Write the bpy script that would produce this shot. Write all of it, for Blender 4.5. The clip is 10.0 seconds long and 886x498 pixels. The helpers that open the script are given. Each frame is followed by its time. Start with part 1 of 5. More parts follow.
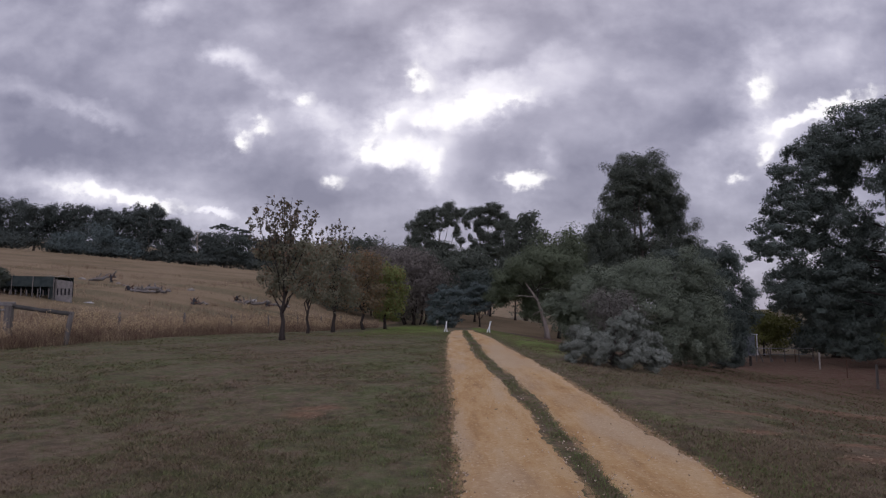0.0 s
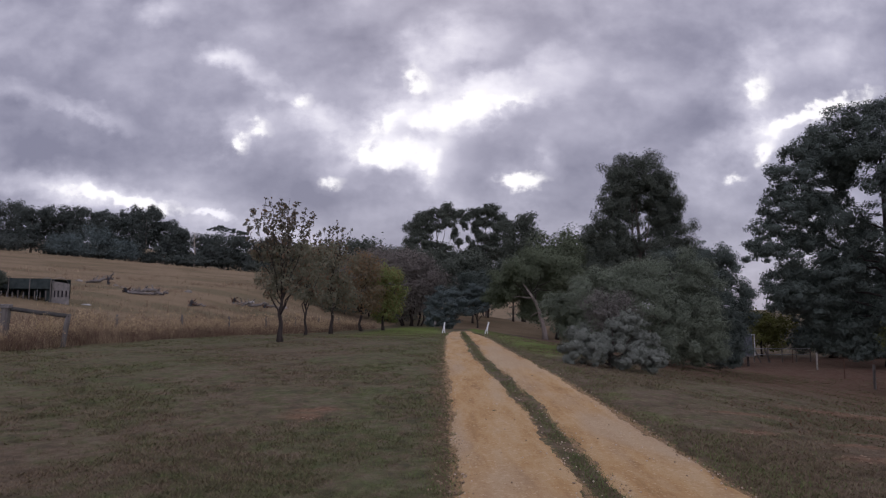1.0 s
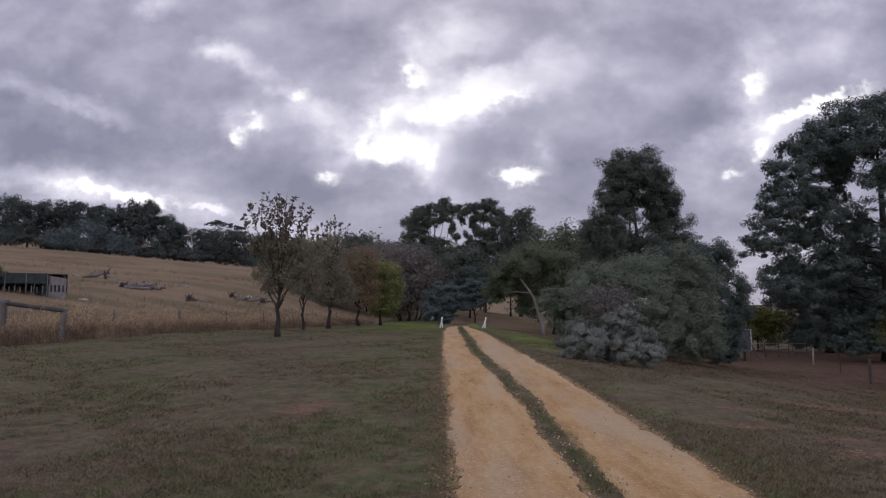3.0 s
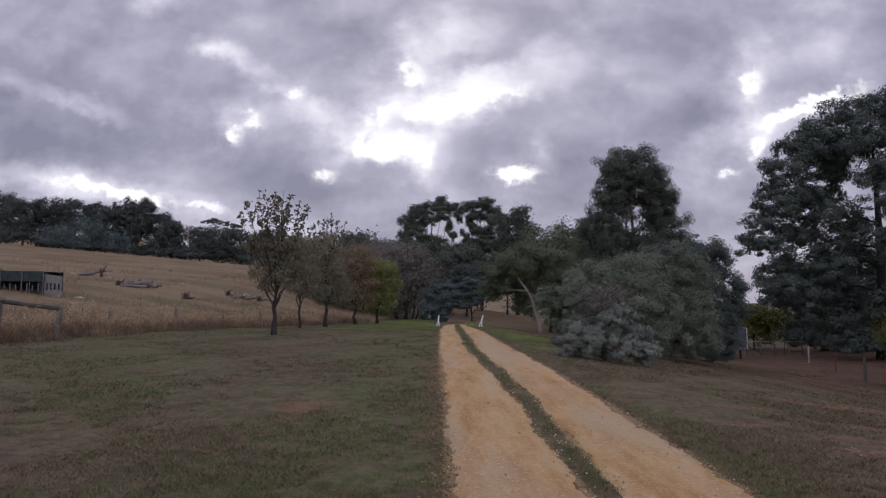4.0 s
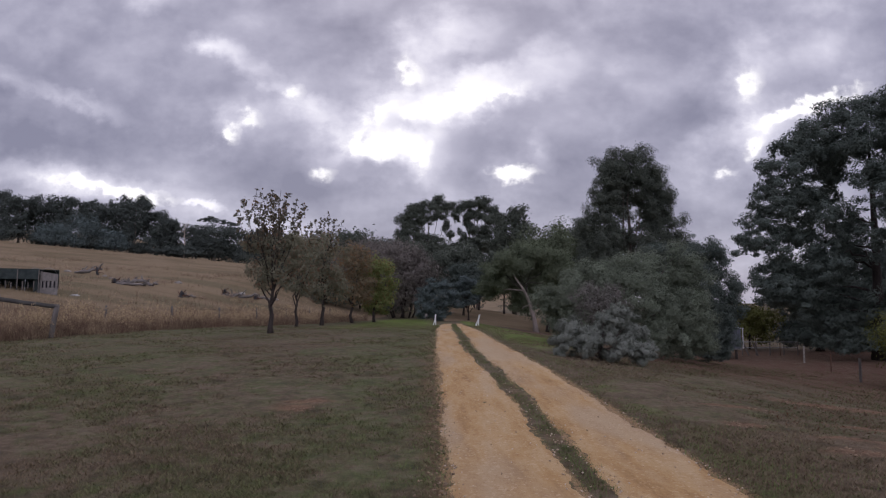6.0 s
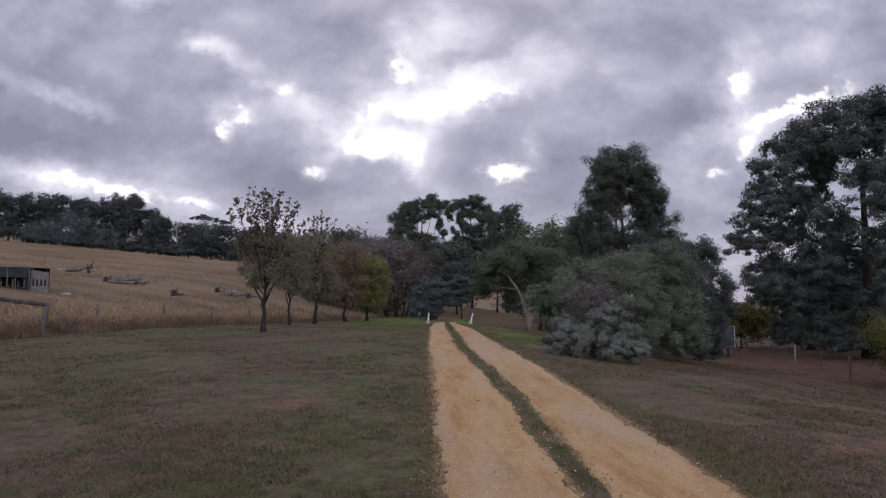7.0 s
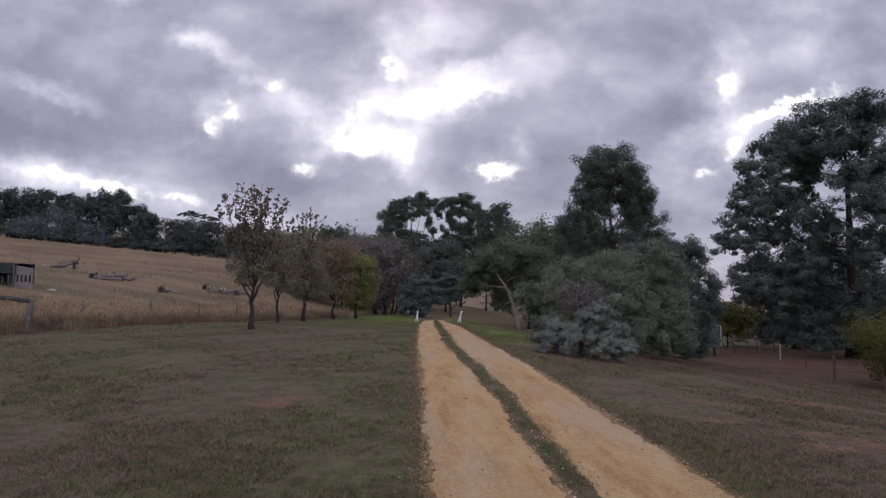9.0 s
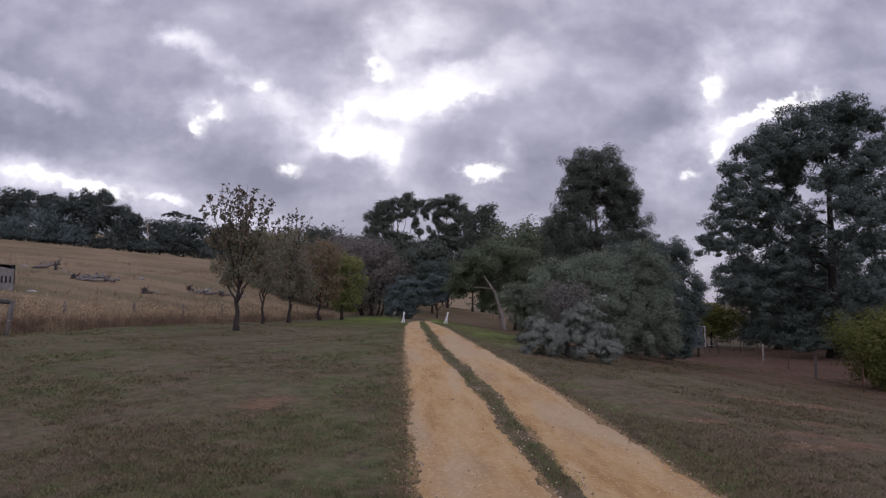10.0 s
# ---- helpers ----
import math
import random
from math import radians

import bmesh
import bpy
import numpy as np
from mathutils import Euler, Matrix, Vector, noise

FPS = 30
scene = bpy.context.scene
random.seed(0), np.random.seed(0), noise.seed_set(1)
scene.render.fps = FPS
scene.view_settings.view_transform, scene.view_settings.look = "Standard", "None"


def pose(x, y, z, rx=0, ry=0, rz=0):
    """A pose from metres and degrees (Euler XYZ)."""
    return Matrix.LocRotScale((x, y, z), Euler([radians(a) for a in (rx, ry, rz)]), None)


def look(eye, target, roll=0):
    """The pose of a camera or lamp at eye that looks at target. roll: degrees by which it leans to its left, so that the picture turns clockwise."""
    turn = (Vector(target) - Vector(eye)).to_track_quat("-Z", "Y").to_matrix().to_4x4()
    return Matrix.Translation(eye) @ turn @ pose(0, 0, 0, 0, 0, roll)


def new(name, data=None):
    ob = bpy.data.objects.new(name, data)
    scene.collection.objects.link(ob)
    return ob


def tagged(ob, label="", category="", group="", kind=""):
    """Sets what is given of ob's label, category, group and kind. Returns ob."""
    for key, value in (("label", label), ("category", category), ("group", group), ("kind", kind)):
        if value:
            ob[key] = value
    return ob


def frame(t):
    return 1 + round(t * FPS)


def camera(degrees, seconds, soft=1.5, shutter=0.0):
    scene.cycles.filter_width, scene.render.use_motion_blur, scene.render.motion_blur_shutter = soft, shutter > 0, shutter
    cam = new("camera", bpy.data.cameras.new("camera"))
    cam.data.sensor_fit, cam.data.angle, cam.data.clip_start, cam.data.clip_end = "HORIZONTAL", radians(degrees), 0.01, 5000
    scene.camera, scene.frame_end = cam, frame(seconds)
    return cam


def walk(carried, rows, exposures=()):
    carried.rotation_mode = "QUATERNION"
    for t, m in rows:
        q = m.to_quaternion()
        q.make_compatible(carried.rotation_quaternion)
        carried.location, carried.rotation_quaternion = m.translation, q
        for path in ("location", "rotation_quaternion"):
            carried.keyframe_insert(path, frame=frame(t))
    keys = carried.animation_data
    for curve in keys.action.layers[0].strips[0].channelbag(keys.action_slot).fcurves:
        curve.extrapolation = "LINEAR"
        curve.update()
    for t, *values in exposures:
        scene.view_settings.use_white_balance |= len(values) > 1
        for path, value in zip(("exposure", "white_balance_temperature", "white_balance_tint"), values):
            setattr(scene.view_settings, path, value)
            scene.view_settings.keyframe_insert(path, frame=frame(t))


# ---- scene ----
cam = camera(70.3, 10.0, soft=1.2)
EYE = (0.0, 0.0, 1.7)
# seconds, tilt, lean, turn: the camera is held on one spot and turns slowly to the right
PATH = [
    (0, 95.300, 0.000, 0.000), (0.5, 95.336, 0.257, 0.085), (1, 95.413, 0.134, -0.191), (1.5, 95.330, 0.113, -0.148),
    (2, 95.105, 0.004, -0.223), (2.5, 95.032, 0.070, -0.267), (4, 94.788, 0.087, -0.705), (4.5, 94.913, -0.083, -0.635),
    (5, 94.792, -0.087, -0.926), (5.5, 94.761, -0.153, -0.881), (7, 94.573, -0.122, -1.606), (7.5, 94.562, -0.306, -1.905),
    (8, 94.397, -0.286, -2.062), (8.5, 94.487, -0.383, -2.408), (9, 94.400, -0.397, -2.612), (9.5, 94.517, -0.238, -3.082),
    (10, 94.511, -0.385, -3.839)]
walk(cam, [(t, pose(*EYE, rx, ry, rz)) for t, rx, ry, rz in PATH], exposures=[(0, -0.12), (2.5, -0.07), (5, -0.03), (10, 0.04)])

# ---- light: an overcast evening sky with bright breaks, and a weak wide sun behind the cloud ahead ----
SUN_EL, SUN_AZ = radians(38), radians(2)
world = bpy.data.worlds.new("overcast_sky")
scene.world = world
world.use_nodes = True


class Tree:
    """Short-hand for building a node tree."""

    def __init__(self, tree):
        self.tree = tree
        tree.nodes.clear()

    def add(self, kind, inputs=(), **settings):
        n = self.tree.nodes.new(kind)
        for k, v in settings.items():
            setattr(n, k, v)
        for k, v in dict(inputs).items():
            self.put(n, k, v)
        return n

    def put(self, n, k, v):
        s = n.inputs[k]
        if isinstance(v, bpy.types.NodeSocket):
            self.tree.links.new(v, s)
        elif isinstance(v, bpy.types.Node):
            self.tree.links.new(v.outputs[0], s)
        else:
            s.default_value = v

    def math(self, op, a, b=0.0, clamp=False):
        return self.add("ShaderNodeMath", {0: a, 1: b}, operation=op, use_clamp=clamp).outputs[0]

    def vec(self, op, a, b=(0, 0, 0)):
        n = self.add("ShaderNodeVectorMath", {0: a, 1: b}, operation=op)
        return n.outputs[0]

    def noise(self, vector, scale, detail=4.0, rough=0.55, distortion=0.0):
        return self.add("ShaderNodeTexNoise", {"Vector": vector, "Scale": scale, "Detail": detail, "Roughness": rough,
                                               "Distortion": distortion})

    def ramp(self, fac, stops, mode="LINEAR"):
        n = self.add("ShaderNodeValToRGB", {0: fac})
        n.color_ramp.interpolation = mode
        e = n.color_ramp.elements
        while len(e) < len(stops):
            e.new(0.5)
        for el, (p, c) in zip(e, stops):
            el.position = p
            el.color = (*c, 1) if isinstance(c, tuple) else (c, c, c, 1)
        return n.outputs[0]

    def mix(self, fac, a, b, kind="MIX"):
        n = self.add("ShaderNodeMix", data_type="RGBA", blend_type=kind)
        for s, v in ((n.inputs[0], fac), (n.inputs[6], a), (n.inputs[7], b)):
            if isinstance(v, bpy.types.NodeSocket):
                self.tree.links.new(v, s)
            elif isinstance(v, tuple):
                s.default_value = (*v, 1) if len(v) == 3 else v
            else:
                s.default_value = v
        return n.outputs[2]


def build_sky():
    w = Tree(world.node_tree)
    way = w.add("ShaderNodeTexCoord").outputs["Generated"]
    sep = w.add("ShaderNodeSeparateXYZ", {0: way})
    dx, dy, dz = sep.outputs
    ahead = w.math("MAXIMUM", dy, 0.04)
    u, v = w.math("DIVIDE", dx, ahead), w.math("DIVIDE", dz, ahead)
    flat = w.add("ShaderNodeCombineXYZ", {0: u, 1: v, 2: 0.0}).outputs[0]
    # the cloud sheet seen in perspective: coordinates on a plane overhead
    up = w.math("ADD", w.math("MAXIMUM", dz, 0.0), 0.16)
    sheet = w.add("ShaderNodeCombineXYZ", {0: w.math("DIVIDE", dx, up), 1: w.math("DIVIDE", dy, up), 2: 0.3}).outputs[0]
    big = w.noise(sheet, 0.80, 4.0, 0.50, 0.3).outputs[0]
    round_ = w.add("ShaderNodeMapping", {"Vector": flat, "Scale": (1.0, 1.45, 1.0)}).outputs[0]
    soft = w.noise(round_, 5.5, 4.0, 0.50, 0.35).outputs[0]
    puff = w.noise(round_, 11.0, 5.0, 0.55)
    off = w.vec("SCALE", w.vec("SUBTRACT", puff.outputs["Color"], (0.5, 0.5, 0.5)))
    off.node.inputs["Scale"].default_value = 0.055
    wisp = w.noise(flat, 34.0, 4.0, 0.55)
    off2 = w.vec("SCALE", w.vec("SUBTRACT", wisp.outputs["Color"], (0.5, 0.5, 0.5)))
    off2.node.inputs["Scale"].default_value = 0.036
    bent = w.vec("ADD", w.vec("ADD", flat, off), off2)
    # where the cloud is torn open, thin or thick: middle (u, v), half width, half height, lean, weight
    GAPS = [
        (-0.078, 0.253, 0.057, 0.021, -4, 1.30), (0.010, 0.316, 0.063, 0.023, 14, 1.30), (-0.015, 0.232, 0.016, 0.020, 0, 1.10), (-0.036, 0.373, 0.023, 0.027, 35, 0.95), (-0.086, 0.303, 0.036, 0.011, 25, 0.90),
        (0.111, 0.331, 0.050, 0.009, 22, 0.95), (0.134, 0.206, 0.036, 0.014, -4, 1.15), (-0.300, 0.287, 0.023, 0.011, 12, 0.95), (-0.330, 0.268, 0.014, 0.016, -20, 0.95), (-0.227, 0.335, 0.016, 0.013, 0, 0.75),
        (-0.170, 0.208, 0.021, 0.011, 0, 0.62), (-0.514, 0.178, 0.107, 0.010, -9, 1.30), (0.527, 0.359, 0.020, 0.027, -15, 0.74), (0.621, 0.321, 0.094, 0.013, 19, 1.30), (0.526, 0.251, 0.013, 0.030, -40, 0.95),
        (0.468, 0.203, 0.021, 0.006, 14, 0.72)]
    GAPS += [
        (-0.104, 0.279, 0.027, 0.018, 10, 0.45), (0.007, 0.269, 0.018, 0.036, -10, 0.30), (0.051, 0.328, 0.036, 0.014, 20, 0.50), (0.558, 0.294, 0.020, 0.013, 30, 0.90)]
    GLOWS = [
        (-0.013, 0.291, 0.152, 0.094, 20, 0.50), (0.029, 0.436, 0.055, 0.029, 0, 0.60), (0.160, 0.385, 0.067, 0.029, 12, 0.62), (-0.356, 0.412, 0.029, 0.014, -20, 0.55), (-0.293, 0.373, 0.067, 0.012, -30, 0.45),
        (-0.562, 0.311, 0.059, 0.010, -20, 0.55), (-0.697, 0.357, 0.055, 0.013, -17, 0.45), (-0.461, 0.492, 0.030, 0.018, 0, 0.55), (-0.194, 0.307, 0.032, 0.014, 0, 0.55), (0.545, 0.392, 0.076, 0.041, 10, 0.45),
        (0.506, 0.256, 0.067, 0.054, 40, 0.35), (-0.574, 0.192, 0.089, 0.023, -9, 0.35), (-0.366, 0.152, 0.020, 0.005, -5, 1.00), (-0.325, 0.277, 0.067, 0.029, 5, 0.40), (0.176, 0.238, 0.011, 0.023, 0, 0.45),
        (0.653, 0.438, 0.107, 0.054, 0, 0.34)]
    DARKS = [
        (-0.203, 0.180, 0.134, 0.030, 0, 0.50), (-0.033, 0.281, 0.038, 0.011, -6, 0.55), (-0.431, 0.251, 0.232, 0.041, -6, 0.50), (-0.147, 0.414, 0.107, 0.049, -25, 0.42), (-0.586, 0.428, 0.143, 0.049, -8, 0.14),
        (0.074, 0.272, 0.067, 0.038, 15, 0.55), (0.069, 0.201, 0.036, 0.021, 0, 0.45), (0.237, 0.438, 0.098, 0.049, 10, 0.32), (0.431, 0.300, 0.071, 0.040, 25, 0.42), (-0.641, 0.254, 0.107, 0.023, -8, 0.45),
        (-0.085, 0.217, 0.040, 0.011, 0, 0.60), (0.056, 0.390, 0.054, 0.016, 15, 0.45), (0.443, 0.153, 0.080, 0.049, 0, 0.35), (0.270, 0.258, 0.098, 0.054, 0, 0.25), (0.660, 0.390, 0.071, 0.023, 15, 0.05)]

    def gather(rows, grow):
        total = None
        for bu, bv, hw, hh, lean, weight in rows:
            m = w.add("ShaderNodeMapping", {"Vector": bent, "Location": (bu, bv, 0), "Rotation": (0, 0, radians(lean)),
                                            "Scale": (hw * grow, hh * grow, 1.0)}, vector_type="TEXTURE")
            ball = w.add("ShaderNodeTexGradient", {0: m.outputs[0]}, gradient_type="SPHERICAL").outputs["Fac"]
            b = w.math("MULTIPLY", ball, weight)
            total = b if total is None else w.math("ADD", total, b)
        return total
    cloud = w.math("ADD", w.math("MULTIPLY", big, 0.40), w.math("MULTIPLY", soft, 0.42))
    cloud = w.math("ADD", cloud, w.math("ADD", w.math("MULTIPLY", puff.outputs[0], 0.30), w.math("MULTIPLY", wisp.outputs[0], 0.09)))
    cloud = w.math("ADD", w.math("MULTIPLY", w.math("SUBTRACT", cloud, 0.605), 1.20), 0.480)
    gap = gather(GAPS, 1.40)
    cloud = w.math("ADD", cloud, w.math("MULTIPLY", gather(GLOWS, 1.9), 0.40))
    cloud = w.math("ADD", cloud, w.math("MULTIPLY", gather(GAPS, 3.0), 0.14))
    cloud = w.math("SUBTRACT", cloud, w.math("MULTIPLY", gather(DARKS, 1.6), 0.26))
    grey = w.ramp(cloud, [(0.28, (0.228, 0.221, 0.310)), (0.43, (0.325, 0.314, 0.416)), (0.56, (0.440, 0.425, 0.538)), (0.70, (0.630, 0.608, 0.728)), (0.90, (0.97, 0.94, 1.03))])
    ragged = w.math("MULTIPLY", gap, w.math("ADD", -0.95, w.math("ADD", w.math("MULTIPLY", puff.outputs[0], 1.7), w.math("MULTIPLY", wisp.outputs[0], 2.2))))
    lift = w.ramp(ragged, [(0.10, 0.0), (0.34, 0.22), (0.52, 0.66), (0.68, 1.0)])
    bright = w.mix(lift, grey, (1.08, 1.05, 1.08))
    # the half of the sky behind the camera is the brighter one
    high = w.add("ShaderNodeMapRange", {0: dz, 1: 0.46, 2: 0.95, 3: 1.0, 4: 0.95}).outputs[0]
    behind = w.add("ShaderNodeMapRange", {0: dy, 1: 0.35, 2: -0.5, 3: 1.0, 4: 3.1}).outputs[0]
    strength = w.math("MULTIPLY", high, behind)
    blue = w.add("ShaderNodeTexSky", sky_type="NISHITA", sun_disc=False, sun_elevation=SUN_EL, sun_rotation=SUN_AZ)
    back1 = w.add("ShaderNodeBackground", {0: bright, 1: strength})
    back2 = w.add("ShaderNodeBackground", {0: blue.outputs[0], 1: 0.006})
    both = w.add("ShaderNodeAddShader", {0: back1.outputs[0], 1: back2.outputs[0]})
    w.add("ShaderNodeOutputWorld", {0: both.outputs[0]})


build_sky()
sun = new("sun", bpy.data.lights.new("sun", "SUN"))
sun.data.energy, sun.data.angle, sun.data.color = 0.42, radians(35), (1.0, 0.95, 0.90)
sun.matrix_world = look((0, 0, 60), (-math.sin(SUN_AZ) * 60, -math.cos(SUN_AZ) * 60, 60 - math.tan(SUN_EL) * 60))


# ---- materials ----
def material(name):
    m = bpy.data.materials.new(name)
    m.use_nodes = True
    return m, Tree(m.node_tree)


def surface(name, dark, light, scale=3.0, rough=0.85, bump=0.3, bump_scale=40.0, metal=0.0, detail=5.0, stretch=(1, 1, 1), spec=0.3, island=0.0):
    """A plain weathered surface: two tones in a noise, a finer grain and relief."""
    m, n = material(name)
    at = n.add("ShaderNodeTexCoord").outputs["Object"]
    at = n.add("ShaderNodeMapping", {"Vector": at, "Scale": stretch}).outputs[0]
    a = n.noise(at, scale, detail).outputs[0]
    b = n.noise(at, bump_scale, 3.0).outputs[0]
    fac = n.math("ADD", n.math("MULTIPLY", a, 0.7), n.math("MULTIPLY", b, 0.3))
    if island:
        r = n.add("ShaderNodeNewGeometry").outputs["Random Per Island"]
        fac = n.math("ADD", fac, n.math("MULTIPLY", n.math("SUBTRACT", r, 0.5), island))
    col = n.ramp(fac, [(0.33, dark), (0.67, light)])
    rel = n.add("ShaderNodeBump", {"Height": n.math("ADD", b, a), "Strength": bump, "Distance": 0.02})
    p = n.add("ShaderNodeBsdfPrincipled", {"Base Color": col, "Roughness": rough, "Metallic": metal, "Normal": rel.outputs[0],
                                           "Specular IOR Level": spec})
    n.add("ShaderNodeOutputMaterial", {0: p.outputs[0]})
    return m


def leaf_material(name, dark, light, odd=None, share=0.0, through_light=0.25, rough=0.75, patch=0.6, lo=0.25, hi=0.75):
    """Leaves vary one by one, and in soft patches over the crown; odd: a turned colour on a share of them."""
    m, n = material(name)
    at = n.add("ShaderNodeTexCoord").outputs["Object"]
    r = n.add("ShaderNodeNewGeometry").outputs["Random Per Island"]
    a = n.noise(at, patch, 3.0).outputs[0]
    b = n.noise(at, patch * 4.0, 3.0).outputs[0]
    fac = n.math("ADD", n.math("MULTIPLY", r, 0.14), n.math("ADD", n.math("MULTIPLY", a, 0.45), n.math("MULTIPLY", b, 0.41)))
    col = n.ramp(fac, [(lo, dark), (hi, light)])
    if odd:
        pick = n.math("GREATER_THAN", n.math("ADD", n.math("MULTIPLY", n.add("ShaderNodeTexWhiteNoise", {"W": r}, noise_dimensions="1D").outputs[0], 0.6),
                                             n.math("MULTIPLY", n.noise(at, patch * 1.7, 2.0).outputs[0], 0.8)), 1.0 - share)
        col = n.mix(pick, col, odd)
    p = n.add("ShaderNodeBsdfPrincipled", {"Base Color": col, "Roughness": rough, "Specular IOR Level": 0.06})
    t = n.add("ShaderNodeBsdfTranslucent", {"Color": col})
    mx = n.add("ShaderNodeMixShader", {0: through_light, 1: p.outputs[0], 2: t.outputs[0]})
    n.add("ShaderNodeOutputMaterial", {0: mx.outputs[0]})
    return m


def lawn_colour(n, at, fine):
    """Dry lawn with green and bare patches; the same map colours the soil and the blades that grow on it."""
    big, mid = n.noise(at, 0.22, 4.0).outputs[0], n.noise(at, 1.1, 5.0, 0.65).outputs[0]
    dry = n.ramp(fine, [(0.30, (0.080, 0.058, 0.038)), (0.5, (0.118, 0.088, 0.058)), (0.72, (0.164, 0.128, 0.088))])
    green = n.ramp(fine, [(0.30, (0.048, 0.058, 0.022)), (0.5, (0.078, 0.092, 0.036)), (0.72, (0.116, 0.132, 0.056))])
    small = n.noise(at, 3.4, 5.0, 0.75).outputs[0]
    pick = n.math("ADD", n.math("MULTIPLY", big, 0.25), n.math("ADD", n.math("MULTIPLY", mid, 0.25), n.math("MULTIPLY", small, 0.5)))
    x = n.add("ShaderNodeSeparateXYZ", {0: at}).outputs[0]
    beside = n.add("ShaderNodeMapRange", {0: n.math("ABSOLUTE", n.math("SUBTRACT", x, -1.2)), 1: 0.2, 2: 3.0, 3: 0.055, 4: -0.010}).outputs[0]
    left_side = n.add("ShaderNodeMapRange", {0: x, 1: -3.0, 2: -9.0, 3: 0.0, 4: 0.045}).outputs[0]
    col = n.mix(n.ramp(n.math("ADD", n.math("ADD", pick, left_side), beside), [(0.468, 0.0), (0.600, 0.95)]), dry, green)
    patch = n.math("ADD", n.math("MULTIPLY", n.noise(at, 3.6, 4.0, 0.6).outputs[0], 0.6), n.math("MULTIPLY", n.noise(at, 1.5, 3.0, 0.6).outputs[0], 0.4))
    col = n.mix(n.ramp(patch, [(0.38, 0.60), (0.49, 0.0)]), col, (0.046, 0.040, 0.026))
    return n.mix(n.ramp(patch, [(0.52, 0.0), (0.64, 0.45)]), col, (0.165, 0.132, 0.098)), mid


def ground_material():
    """The lawn; the zone attribute blends in the paddock's straw, leaf litter and lush green, bare the scraped spots."""
    m, n = material("ground_grass")
    at = n.add("ShaderNodeTexCoord").outputs["Object"]
    zone = n.add("ShaderNodeSeparateColor", {0: n.add("ShaderNodeAttribute", attribute_name="zone").outputs["Color"]})
    field, litter, lush = zone.outputs
    fine, grit = n.noise(at, 9.0, 5.0, 0.7).outputs[0], n.noise(at, 42.0, 3.0, 0.7).outputs[0]
    lawn, mid = lawn_colour(n, at, fine)
    soil = n.ramp(fine, [(0.35, (0.082, 0.044, 0.027)), (0.5, (0.158, 0.092, 0.056)), (0.68, (0.205, 0.134, 0.086))])
    straw = n.ramp(fine, [(0.3, (0.150, 0.108, 0.066)), (0.5, (0.204, 0.150, 0.092)), (0.72, (0.258, 0.194, 0.122))])
    wob = n.math("MULTIPLY", n.math("SUBTRACT", mid, 0.5), 0.9)
    worn = n.math("ADD", n.add("ShaderNodeAttribute", attribute_name="bare").outputs["Fac"], n.math("MULTIPLY", wob, 1.6))
    grass2 = n.ramp(fine, [(0.3, (0.066, 0.094, 0.021)), (0.7, (0.165, 0.212, 0.052))])
    lawn = n.mix(n.ramp(n.math("ADD", lush, wob), [(0.30, 0.0), (0.75, 1.0)]), lawn, grass2)
    leaf_red = n.ramp(fine, [(0.3, (0.050, 0.026, 0.018)), (0.5, (0.094, 0.051, 0.035)), (0.72, (0.150, 0.091, 0.064))])
    leaf_red = n.mix(n.ramp(n.noise(at, 1.7, 5.0, 0.65).outputs[0], [(0.46, 0.0), (0.66, 0.8)]), leaf_red, n.ramp(fine, [(0.3, (0.090, 0.068, 0.043)), (0.7, (0.172, 0.138, 0.090))]))
    lawn = n.mix(n.ramp(n.math("ADD", litter, wob), [(0.25, 0.0), (0.8, 1.0)]), lawn, leaf_red)
    lawn = n.mix(n.ramp(worn, [(0.28, 0.0), (0.75, 0.85)]), lawn, soil)
    crumbs = n.math("ADD", n.math("MULTIPLY", fine, 0.6), n.math("MULTIPLY", n.noise(at, 24.0, 4.0, 0.7).outputs[0], 0.6))
    sandy = n.math("ADD", n.add("ShaderNodeAttribute", attribute_name="spill").outputs["Fac"], n.math("MULTIPLY", n.math("SUBTRACT", crumbs, 0.6), 3.0))
    lawn = n.mix(n.ramp(sandy, [(0.45, 0.0), (0.75, 0.85)]), lawn, n.ramp(grit, [(0.3, (0.230, 0.140, 0.066)), (0.7, (0.370, 0.255, 0.140))]))
    hill = n.mix(n.ramp(n.noise(n.add("ShaderNodeMapping", {"Vector": at, "Scale": (0.5, 1.0, 1.0)}).outputs[0], 0.16, 7.0, 0.66).outputs[0], [(0.46, 0.0), (0.60, 0.80)]), straw, (0.128, 0.098, 0.054))
    dull = n.math("ADD", n.add("ShaderNodeAttribute", attribute_name="olive").outputs["Fac"], wob)
    hill = n.mix(n.ramp(dull, [(0.25, 0.0), (0.7, 0.75)]), hill, n.ramp(fine, [(0.3, (0.082, 0.070, 0.038)), (0.7, (0.150, 0.126, 0.070))]))
    col = n.mix(n.ramp(n.math("ADD", field, n.math("MULTIPLY", wob, 0.3)), [(0.35, 0.0), (0.65, 1.0)]), lawn, hill)
    col = n.mix(n.ramp(grit, [(0.35, 0.22), (0.60, 0.0)]), col, (0.03, 0.024, 0.018))
    rel = n.add("ShaderNodeBump", {"Height": n.math("ADD", fine, n.math("MULTIPLY", grit, 0.6)), "Strength": 0.6, "Distance": 0.04})
    p = n.add("ShaderNodeBsdfPrincipled", {"Base Color": col, "Roughness": 0.95, "Normal": rel.outputs[0], "Specular IOR Level": 0.1})
    n.add("ShaderNodeOutputMaterial", {0: p.outputs[0]})
    return m


